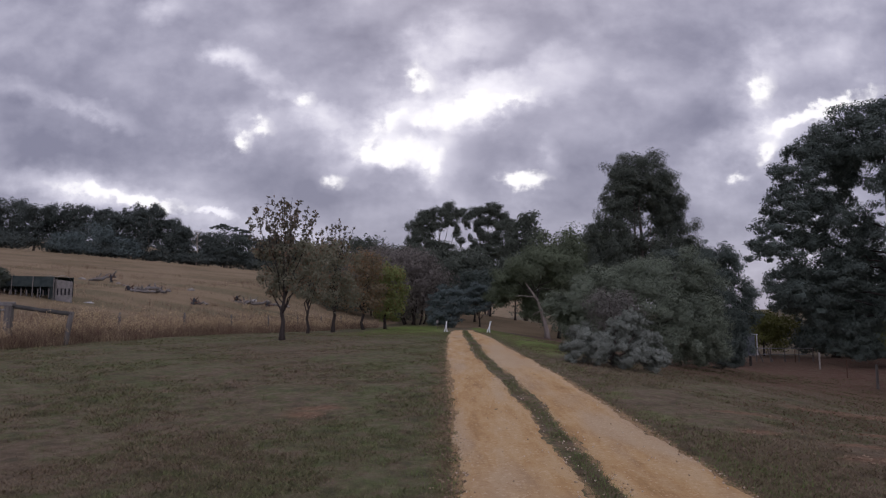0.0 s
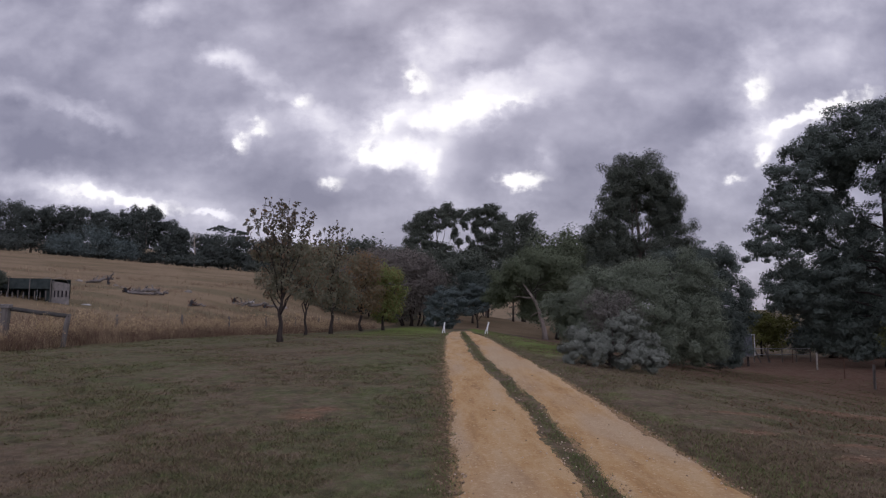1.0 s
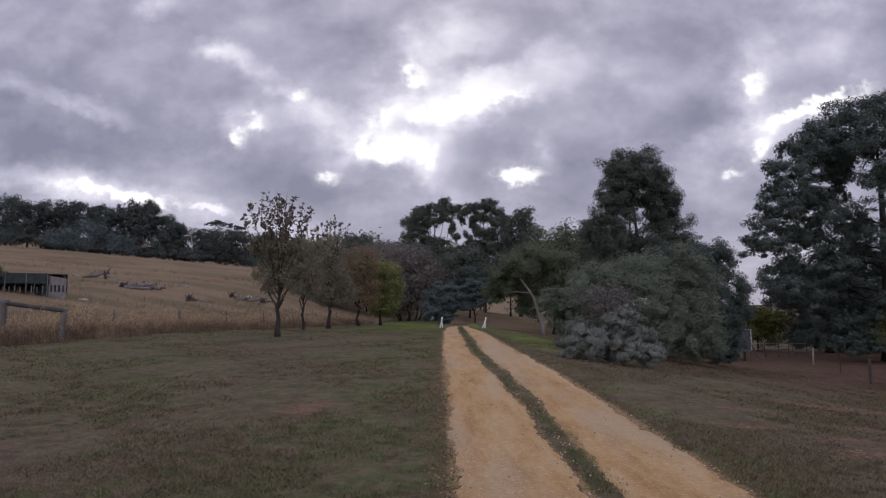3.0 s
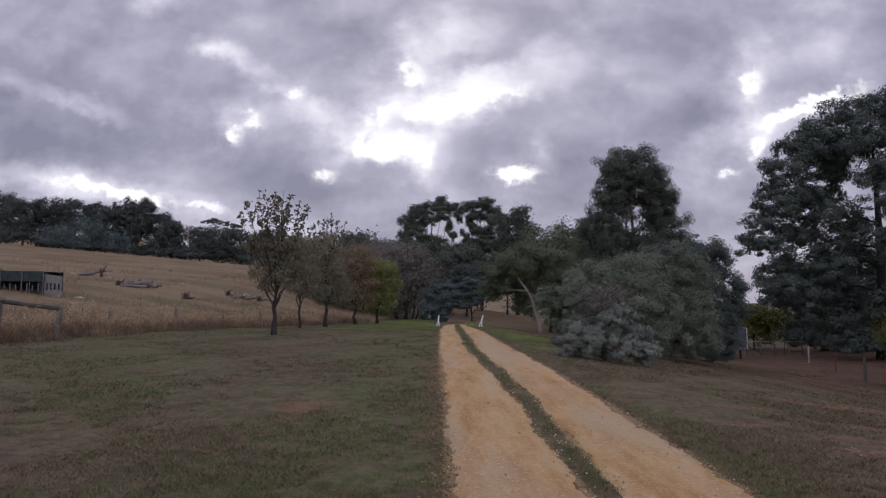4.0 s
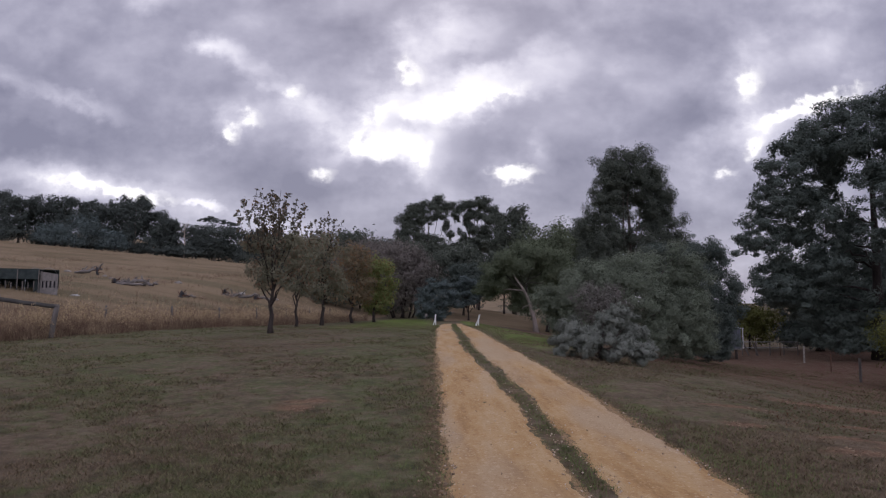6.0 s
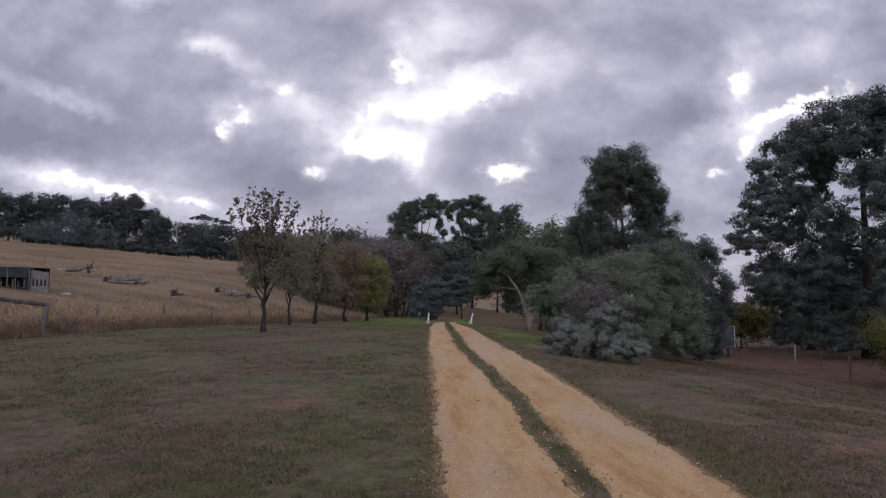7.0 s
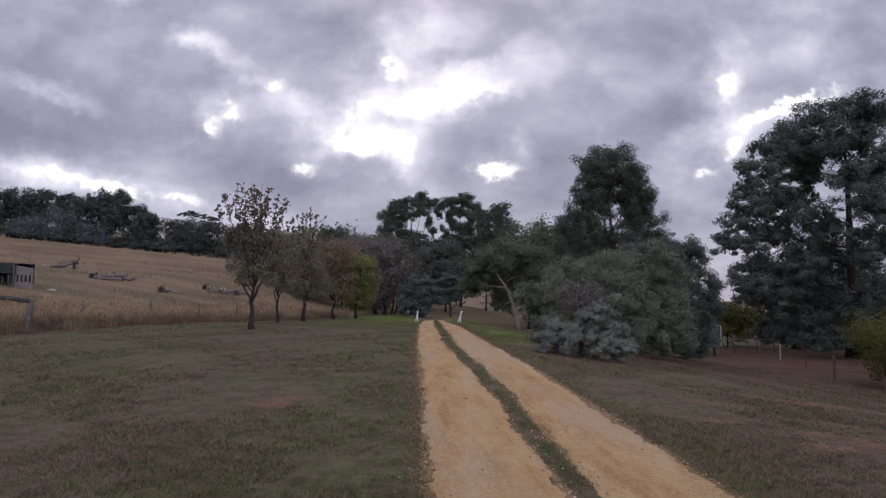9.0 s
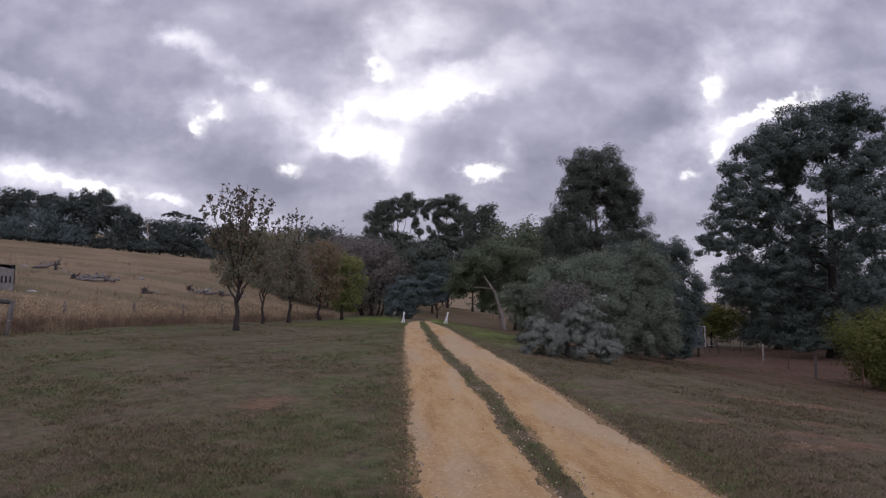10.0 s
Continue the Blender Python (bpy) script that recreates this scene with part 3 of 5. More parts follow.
def edge(k, y):
    """How far to the side one of the drive's edges lies at the distance y."""
    return sum(np.interp(np.asarray(y, float) + d, EDGE_Y, EDGES[k]) for d in (-1.2, 0.0, 1.2)) / 3


def worn_spots(x, y):
    w = 0.0 * x
    for bx, by, hx, hy in BARE:
        w = np.maximum(w, np.exp(-((x - bx) / hx) ** 2 - ((y - by) / hy) ** 2))
    return w


def olive_zone(x, y):
    """Where duller, greener grass grows between the logs on the paddock."""
    w = 0.0 * x
    for ox, oy, hx, hy in ((-26.5, 47.5, 5.0, 2.6), (-21.5, 53.5, 6.0, 3.0), (-31, 54, 5.0, 2.6), (-36, 63, 9.0, 2.6), (-17, 63, 5.0, 3.5), (-26, 72, 9.0, 3.0)):
        w = np.maximum(w, np.exp(-((x - ox) / hx) ** 2 - ((y - oy) / hy) ** 2))
    return w


def build_ground():
    def steps(lo, hi, n, core):
        s = np.linspace(-1, 1, n)
        g = np.sinh(s * core) / np.sinh(core)
        return np.where(g < 0, -g * lo, g * hi)
    xs = np.concatenate([-8 - steps(0, 892, 171, 4.6)[:85:-1], np.arange(-8, 9, 0.11), 9 + steps(0, 891, 171, 4.6)[85:]])
    ys = np.concatenate([3 - steps(0, 289, 81, 4.4)[:40:-1], np.arange(3, 24, 0.16), 24 + steps(0, 1490, 281, 4.6)[140:]])
    X, Y = np.meshgrid(xs, ys)
    rng = np.random.default_rng(4)
    Z = ground_z(X, Y)
    near = np.exp(-((X / 40) ** 2 + ((Y - 20) / 45) ** 2))
    bumps = sum(a * np.sin(X * f * 1.1 + p) * np.sin(Y * f * 0.9 + q) for a, f, p, q in
                ((0.030, 0.9, 1.0, 2.0), (0.016, 2.3, 0.3, 4.0), (0.010, 5.1, 2.2, 0.7)))
    on_road = ss(-0.6, 0.1, X) * (1 - ss(2.9, 3.5, X))
    Z = Z + near * bumps * (1 - on_road) + near * (1 - on_road) * 0.006 * rng.standard_normal(X.shape)
    nx, ny = len(xs), len(ys)
    v = np.stack([X, Y, Z], -1).reshape(-1, 3)
    i = np.arange(nx * ny).reshape(ny, nx)
    f = np.stack([i[:-1, :-1], i[:-1, 1:], i[1:, 1:], i[1:, :-1]], -1).reshape(-1, 4)
    me = dress(quads_mesh("ground", v, f), M_GROUND, True)
    e = -19.25 + 0.17 * Y - X
    field = ss(-0.4, 0.8, e + 0.25 * np.sin(Y * 0.9) + 0.15 * np.sin(Y * 2.3))
    field = np.maximum(field, np.maximum(ss(64, 70, Y) * ss(0, 2, X), ss(84, 90, Y) * ss(-14, -9, X)) * (1 - ss(16, 22, X)))
    litter = 0.27 * ss(4.5, 8.0, X) + 0.75 * ss(5.5, 8.5, X) * ss(15, 24, Y + 0.15 * (X - 6)) - 0.75 * ss(50, 70, Y) * ss(5.5, 8.5, X)
    lush = (np.exp(-((X + 3.2) / 3.4) ** 2) * ss(30, 40, Y) + np.exp(-((X - 4.6) / 1.6) ** 2) * ss(17, 26, Y) + 0.20 * np.exp(-((X + 0.9) / 0.9) ** 2)
            + 0.34 * np.exp(-((X - 3.3) / 0.7) ** 2)) * (1 - ss(66, 80, Y))
    col = np.stack([field, litter * (1 - field), np.clip(lush, 0, 1) * (1 - field), np.ones_like(X)], -1).reshape(-1, 4)
    me.color_attributes.new("zone", "FLOAT_COLOR", "POINT").data.foreach_set("color", col.astype(np.float32).ravel())
    bare = np.zeros_like(X)
    bare = np.maximum(bare, worn_spots(X, Y))
    bare = np.maximum(bare, 0.40 * np.exp(-((X - (edge(1, Y) + edge(2, Y)) / 2) / 0.2) ** 2))
    bare = np.maximum(bare, 0.62 * np.exp(-((X - edge(0, Y) + 0.16 + 0.10 * np.sin(Y * 1.7) + 0.06 * np.sin(Y * 4.1)) / 0.26) ** 2) * (1 - 0.7 * ss(18, 30, Y)))
    bare = np.maximum(bare, 0.40 * np.exp(-((X - edge(3, Y) - 0.06 + 0.08 * np.sin(Y * 2.3)) / 0.16) ** 2))
    outer = np.minimum(np.abs(X - edge(0, Y)), np.abs(X - edge(3, Y)))
    inner = np.minimum(np.abs(X - edge(1, Y)), np.abs(X - edge(2, Y)))
    spill = np.maximum(np.exp(-(outer / 0.13) ** 2), np.exp(-(inner / 0.05) ** 2)) * (1 - ss(40, 60, Y)) * ss(2, 4, Y)
    me.attributes.new("spill", "FLOAT", "POINT").data.foreach_set("value", spill.astype(np.float32).ravel())
    me.attributes.new("olive", "FLOAT", "POINT").data.foreach_set("value", olive_zone(X, Y).astype(np.float32).ravel())
    me.attributes.new("bare", "FLOAT", "POINT").data.foreach_set("value", bare.astype(np.float32).ravel())
    return tagged(new("ground", me), "dry patchy lawn and straw-coloured paddock", "ground", kind="structure")


ground = build_ground()


def wheel_track(name, k_left, seed):
    """A worn gravel track, its ragged edges dipping under the grass."""
    rng = np.random.default_rng(seed)
    ys = np.concatenate([np.linspace(-8, 4, 30), np.linspace(4.1, 25, 260), np.linspace(25.3, 54, 100)])
    k = 15
    s = np.linspace(0, 1, k)

    def ragged(scale):
        w = np.zeros_like(ys)
        for fr, am in ((0.5, 0.04), (1.9, 0.028), (5.3, 0.018), (11.0, 0.012), (19.0, 0.010)):
            w += am * np.sin(ys * fr + rng.uniform(0, 6))
        return scale * (w + 0.012 * rng.standard_normal(len(ys)))
    L = edge(k_left, ys) + ragged(1.0) - 0.05
    R = edge(k_left + 1, ys) + ragged(1.0) + 0.05
    X = L[:, None] + (R - L)[:, None] * s
    Y = np.repeat(ys[:, None], k, 1)
    crown = 0.022 - 0.012 * np.sin(np.pi * s) ** 2
    lip = ss(0.0, 0.10, np.minimum(s, 1 - s))
    Z = ground_z(X, Y) + (crown + 0.03) * lip - 0.03
    Z += lip * 0.006 * np.sin(X * 9 + Y * 2.1) * np.sin(Y * 4.3 + X) + lip * 0.003 * rng.standard_normal(X.shape)
    v = np.stack([X, Y, Z], -1).reshape(-1, 3)
    i = np.arange(len(ys) * k).reshape(len(ys), k)
    f = np.stack([i[:-1, :-1], i[:-1, 1:], i[1:, 1:], i[1:, :-1]], -1).reshape(-1, 4)
    ob = new(name, dress(quads_mesh(name, v, f), M_GRAVEL, True))
    return tagged(ob, "sandy gravel wheel track of a farm drive", "road", kind="structure")


wheel_track("road_1", 0, 3)
wheel_track("road_2", 2, 8)


# ---- trees and shrubs ----
ROW = "young trees beside the drive"
first = tree("young_tree", -7.17, 28.3, "young deciduous tree, open top of thin upright branches", [
    (0.1, 0, 2.5, 0.85, 0.8, 0.5), (-0.45, 0.2, 3.1, 0.75, 0.7, 0.5), (0.6, 0, 3.2, 0.8, 0.7, 0.55), (0.1, -0.2, 3.9, 1.0, 0.9, 0.5), (-0.75, 0, 4.05, 0.6, 0.6, 0.4), (0.85, 0.1, 4.1, 0.6, 0.6, 0.45),
    (-0.95, -0.1, 2.75, 0.3, 0.3, 0.2), (0.85, -0.1, 2.45, 0.4, 0.4, 0.3), (-0.35, 0, 2.1, 0.4, 0.4, 0.25)],
    3700, M_LEAF_TURN, 0.125, M_DARK_BARK, 0.135, 0.30, 0.55, 0.3, 11, ROW, limbs=9, limb_r=0.5)


def upright_branches(t, count, foot, low, high, wide, leaves, leaf, size, seed):
    """Thin branches fanning upwards out of the crown, with loose tufts of leaves along them."""
    rng = np.random.default_rng(seed)
    spots = []
    for i in range(count):
        a = i * 2.4 + rng.uniform(-0.4, 0.4)
        out = wide * math.sqrt((i + 0.7) / count)
        top = high - (high - low) * (out / wide) ** 1.5 * rng.uniform(0.5, 1.0)
        end = np.array((math.cos(a) * out, math.sin(a) * out, top))
        p = bend((end[0] * 0.3, end[1] * 0.3, foot + rng.uniform(0, 0.8)), end, (end[0] * 0.18, end[1] * 0.18, 0), 7, seed + i, 0.012)
        part("limb", tube(p, np.linspace(0.022, 0.006, 7), 5, 0.05, i), M_DARK_BARK, t)
        for _ in range(leaves):
            k = rng.uniform(1.5, 5.99)
            q = p[int(k)] + (p[int(k) + 1] - p[int(k)]) * (k % 1) + rng.normal(0, 0.07, 3)
            spots.append(q + rng.normal(0, 0.055, (5, 3)))
    v, f = leaf_cloud(np.concatenate(spots), size, 0.6, seed, 0.3)
    part("foliage", dress(quads_mesh("foliage", v, f), leaf), leaf, t)


upright_branches(first, 19, 2.6, 5.0, 6.6, 1.6, 24, M_LEAF_SILHOUETTE, 0.12, 501)
tree("young_tree", -8.35, 39.0, "slim young tree with a sparse brown-green crown", auto_clumps(12, 5.9, 2.7, 1.9, 8, 0.5, 0.34),
     4000, M_LEAF_TURN, 0.15, M_DARK_BARK, 0.10, 0.25, 0.55, 0.3, 12, ROW, limbs=6, limb_r=0.5)
third = tree("young_tree", -8.15, 46.9, "young deciduous tree with a rounded browning crown", auto_clumps(13, 7.2, 4.1, 1.9, 13, 0.45, 0.30),
     6500, M_LEAF_TURN, 0.17, M_DARK_BARK, 0.15, 0.2, 0.55, 0.3, 13, ROW, limbs=9, limb_r=0.5)
upright_branches(third, 13, 4.5, 6.9, 8.5, 1.7, 12, M_LEAF_SILHOUETTE, 0.15, 540)
tree("young_tree", -7.1, 56.5, "young deciduous tree turning reddish brown", auto_clumps(14, 7.6, 4.8, 1.6, 13, 0.45, 0.30),
     7500, M_LEAF_RUST, 0.19, M_DARK_BARK, 0.15, 0.2, 0.55, 0.3, 14, ROW, limbs=9, limb_r=0.5, twigs=6)
tree("young_tree", -5.5, 60.0, "young tree with a yellow-green low crown", auto_clumps(15, 6.6, 4.2, 0.9, 11, 0.45, 0.32),
     9000, M_LEAF_LIME, 0.19, M_DARK_BARK, 0.15, 0.2, 0.55, 0.3, 15, ROW, limbs=9, limb_r=0.5)

# beyond the crest of the drive
BELT = "trees at the end of the drive"
def more_stems(t, count, height, wide, seed):
    """Thin extra stems that lean outwards from the foot of a bushy tree."""
    rng = np.random.default_rng(seed)
    for k in range(count):
        a = k * 2.4 + rng.uniform(-0.5, 0.5)
        foot = np.array((math.cos(a) * wide * 0.5, math.sin(a) * wide * 0.3, -0.2))
        top = np.array((math.cos(a) * wide, math.sin(a) * wide * 0.6, height * rng.uniform(0.8, 1.1)))
        part("stem", tube(bend(foot, top, (0, 0, 0.1), 6, seed + k, 0.02), np.linspace(0.13, 0.06, 6), 6, 0.06, k), M_DARK_BARK, t, smooth=True)


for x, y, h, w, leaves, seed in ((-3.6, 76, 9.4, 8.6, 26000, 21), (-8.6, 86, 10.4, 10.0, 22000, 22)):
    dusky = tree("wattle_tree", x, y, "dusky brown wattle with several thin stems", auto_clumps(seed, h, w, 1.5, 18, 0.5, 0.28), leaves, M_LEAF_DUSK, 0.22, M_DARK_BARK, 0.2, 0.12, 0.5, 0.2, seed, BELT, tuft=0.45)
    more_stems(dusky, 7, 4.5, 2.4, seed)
tree("blue_shrub", 0.55, 67, "bushy blue-green wattle reaching the ground", [
    (-0.3, 0, 3.9, 0.95, 0.9, 0.6), (0.7, 0, 3.8, 0.9, 0.9, 0.6), (-0.9, -0.1, 2.9, 1.1, 1.0, 0.7), (0.4, -0.3, 2.7, 1.2, 1.0, 0.7), (1.5, 0, 2.8, 0.9, 0.9, 0.6), (-1.5, 0, 1.9, 0.9, 0.9, 0.6),
    (-0.5, -0.4, 1.7, 1.2, 0.9, 0.7), (0.8, -0.3, 1.7, 1.1, 0.9, 0.7), (-1.4, -0.1, 0.8, 1.0, 0.9, 0.6), (0.1, -0.3, 0.7, 1.2, 0.9, 0.6), (2.0, 0.2, 1.9, 0.9, 0.9, 0.5)],
    18000, M_LEAF_BLUE, 0.20, M_DARK_BARK, 0.12, 0.12, 0.4, 0.2, 23, BELT, category="shrub", tuft=0.34, tufts=26)
tree("blue_shrub", 4.2, 73, "blue-green wattle with boughs held clear of the ground", [
    (-0.6, 0, 4.4, 1.1, 1.0, 0.7), (0.7, 0, 4.2, 1.0, 1.0, 0.7), (-1.2, 0, 3.2, 1.1, 1.0, 0.6), (0.2, -0.2, 3.0, 1.2, 1.0, 0.6), (1.4, 0, 3.1, 0.9, 0.9, 0.6), (0.3, -0.2, 2.2, 1.1, 0.9, 0.4)],
    11000, M_LEAF_BLUE, 0.21, M_DARK_BARK, 0.11, 0.12, 0.4, 0.2, 231, BELT, category="shrub", tuft=0.34, tufts=26)
tree("wattle_tree", 4.0, 80, "dark green wattle over bare stems", auto_clumps(24, 6.8, 5.6, 2.4, 12, 0.5, 0.32), 13000, M_LEAF_TEAL, 0.26, M_DARK_BARK, 0.16, 0.15, 0.45, 0.2, 24, BELT)
leaning = tree("wattle_tree", 9.65, 60, "dark spreading wattle on a pale leaning trunk", [
    (-3.2, 0, 5.6, 1.7, 1.8, 1.5), (-1.6, 0.4, 6.9, 2.0, 2.0, 1.5), (0.3, 0, 7.4, 2.1, 2.0, 1.5), (2.2, 0.5, 6.6, 1.9, 2.0, 1.5), (3.3, 0.6, 5.4, 1.6, 1.8, 1.4),
    (-2.6, 1.8, 4.6, 1.7, 1.6, 1.2), (0.9, 1.8, 4.8, 2.2, 1.6, 1.5), (-4.2, 2.4, 4.2, 1.3, 1.4, 1.1), (2.6, 1.4, 3.4, 1.8, 1.8, 1.6), (-0.6, 3.0, 3.0, 1.5, 1.4, 1.2)],
    60000, M_LEAF_OLIVE, 0.175, M_LEAN_BARK, 0.27, 0.5, 0.45, 0.2, 25, BELT, limb_bark=M_DARK_BARK, limbs=8,
    stem=[(0.1, -0.9, -0.2), (0.0, -0.9, 0.9), (-0.27, -0.95, 2.0), (-0.75, -1.0, 3.4), (-1.35, -1.0, 4.4), (-1.85, -0.6, 5.1), (-2.2, 0.2, 6.2)])
for a, b, r in (((-1.0, -1.0, 3.9), (-2.9, -1.2, 3.95), 0.075), ((-0.45, -0.98, 2.6), (-1.25, -1.2, 2.2), 0.06)):
    part("limb", tube(bend(a, b, (0, 0, 0.12), 5, 7, 0.03), np.linspace(r, r * 0.4, 5), 6, 0.06, 3), M_LEAN_BARK, leaning, smooth=True)
tree("wattle_tree", 13.5, 74, "rounded olive-green wattle behind the drive", auto_clumps(26, 12.8, 8.5, 2.0, 14, 0.55, 0.30), 17000, M_LEAF_OLIVE, 0.26, M_DARK_BARK, 0.2, 0.15, 0.5, 0.2, 26, BELT)
tree("wattle_tree", 18.5, 82, "rounded olive-green wattle behind the drive", auto_clumps(27, 15.0, 9.0, 2.0, 14, 0.55, 0.30), 15000, M_LEAF_OLIVE, 0.28, M_DARK_BARK, 0.2, 0.15, 0.5, 0.2, 27, BELT)
for i, (x, y, h) in enumerate([(2.2, 92, 9.0), (5.2, 95, 10.0), (6.9, 93, 8.0), (10.5, 92, 9.5), (-1.0, 97, 10.5)]):
    tree("small_tree", x, y, "slim dark tree with a bare straight stem", auto_clumps(30 + i, h, 6.0, 3.0, 9, 0.5, 0.32), 6500, M_LEAF_EUC, 0.32, M_DARK_BARK, 0.16, 0.3, 0.5, 0.2, 30 + i, BELT, limbs=4)

for i, (x, y, h, w) in enumerate([(-6.5, 84, 3.0, 6.5), (-12.5, 82, 3.4, 7.0), (-17.5, 86, 4.5, 8.0), (19.0, 76, 5.0, 8.0), (-22.0, 92, 6.0, 9.0)]):
    tree("low_shrub", x, y, "low dark undergrowth shrub beneath the trees", auto_clumps(140 + i, h, w, 0.1, 8, 0.4, 0.34), 4500, M_LEAF_EUC, 0.26, M_DARK_BARK, 0.07, 0.1, 0.45, 0.0, 140 + i, "undergrowth at the end of the drive", category="shrub", limbs=3)

GUMS = "tall gum trees"
tree("gum_tree", -0.6, 120, "tall spreading gum with a domed clustered crown", [
    (-4.5, 0.4, 17.6, 1.93, 1.93, 1.82), (-2.9, -0.4, 18.9, 1.93, 1.93, 1.50), (-0.9, 0.4, 19.8, 1.93, 1.93, 1.39), (1.2, -0.4, 20.6, 2.14, 2.14, 1.39), (3.6, 0.4, 20.0, 1.82, 1.82, 1.29), (5.1, -0.4, 18.9, 1.07, 1.07, 1.07), (-3.3, 0.4, 16.0, 2.36, 2.36, 1.50), (-5.2, -0.4, 14.6, 1.29, 1.29, 1.39), (-1.1, 0.4, 17.4, 1.61, 1.61, 1.07), (1.9, -0.4, 18.3, 1.82, 1.82, 1.18), (3.0, 0.4, 16.5, 1.18, 1.18, 1.29), (-2.2, -0.4, 14.2, 2.14, 2.14, 1.29), (0.7, 0.4, 13.7, 2.14, 2.14, 1.07), (-3.9, -0.4, 12.6, 2.79, 2.79, 1.29), (2.3, 0.4, 12.0, 2.57, 2.57, 1.39), (3.9, -0.4, 14.6, 0.86, 0.86, 1.07), (-0.4, 0.4, 11.7, 2.57, 2.57, 1.29)],
    50000, M_LEAF_EUC, 0.28, M_BARK, 0.42, 0.35, 0.4, 0.7, 41, GUMS, limbs=10, full=1.32, tuft=0.38, tufts=20, flat=1.0, shell=(0.2, 0.8))
tree("gum_tree", 8.6, 121, "tall spreading gum with a domed clustered crown", [
    (-3.3, 0.4, 20.8, 1.19, 1.19, 1.08), (-3.8, 0.4, 18.8, 0.76, 0.76, 0.86), (-1.4, 0.4, 21.5, 1.62, 1.62, 1.40), (0.8, -0.4, 22.2, 1.95, 1.95, 1.40), (2.7, 0.4, 20.6, 1.62, 1.62, 1.40), (4.0, -0.4, 19.1, 1.30, 1.30, 1.51), (-0.5, 0.4, 19.7, 1.95, 1.95, 1.30), (1.9, -0.4, 18.4, 1.95, 1.95, 1.30), (-1.8, 0.4, 18.4, 0.97, 0.97, 1.19), (-0.6, -0.4, 16.7, 1.73, 1.73, 1.19), (1.8, 0.4, 16.0, 2.16, 2.16, 1.40), (4.2, -0.4, 16.2, 1.95, 1.95, 1.62), (-2.7, 0.4, 15.6, 1.08, 1.08, 1.30), (-1.4, -0.4, 14.0, 1.95, 1.95, 1.19), (-3.8, 0.4, 13.6, 1.08, 1.08, 0.86), (1.2, -0.4, 13.6, 2.59, 2.59, 1.30), (3.8, 0.4, 13.2, 2.59, 2.59, 1.40), (-2.0, -0.4, 12.3, 2.81, 2.81, 1.30)],
    48000, M_LEAF_EUC, 0.28, M_BARK, 0.42, 0.4, 0.4, 0.7, 42, GUMS, limbs=10, full=1.32, tuft=0.38, tufts=20, flat=1.0, shell=(0.2, 0.8))
tree("gum_tree", 13.6, 104, "dark gum with a domed crown", auto_clumps(43, 18.4, 7.5, 5.0, 12, 0.6, 0.32), 13000, M_LEAF_EUC, 0.38, M_BARK, 0.32, 0.35, 0.4, 0.7, 43, GUMS)
tree("gum_tree", 19.8, 62.5, "tall dark gum with a dense rounded head", [
    (0.0, 0, 18.6, 2.3, 2.3, 1.6), (-1.9, 0, 17.6, 1.9, 2, 1.5), (2.3, 0, 17.2, 1.9, 2, 1.6), (-2.4, 0.3, 15.4, 1.7, 2, 1.5), (3.2, 0, 14.8, 1.8, 2, 1.6),
    (-0.6, 1.0, 15.6, 1.7, 2.0, 1.6), (1.6, 1.0, 15.2, 1.4, 2.0, 1.4), (-3.0, 0, 12.6, 1.8, 2, 1.5), (3.6, 0, 12.2, 1.9, 2, 1.6), (-4.6, 0, 11.6, 1.2, 1.6, 1.4),
    (-1.4, 0, 11.0, 2.0, 2, 1.4), (1.6, 0, 10.4, 2.2, 2, 1.5), (4.6, 0, 10.2, 1.3, 1.6, 1.4), (-4.4, 0, 9.2, 1.5, 1.6, 1.5), (-2.0, 0, 8.4, 2, 2, 1.4), (3.4, 0, 8.0, 2, 2, 1.4), (-1.2, 0.8, 13.4, 1.7, 1.6, 1.3), (2.2, 0.8, 12.9, 1.6, 1.6, 1.2), (0.2, 1.0, 9.4, 2, 1.6, 1.3), (-1.0, -0.6, 16.4, 1.6, 1.4, 1.3), (1.2, -0.6, 16.6, 1.6, 1.4, 1.3), (2.6, -0.5, 13.8, 1.3, 1.4, 1.3), (-2.0, -0.4, 14.2, 1.4, 1.4, 1.2), (-2.6, -0.3, 10.4, 1.8, 1.6, 1.4)],
    150000, M_LEAF_EUC, 0.165, M_BARK, 0.42, 0.35, 0.4, 0.7, 44, GUMS, limbs=12, tuft=0.32, tufts=36, flat=1.0, shell=(0.25, 0.88))

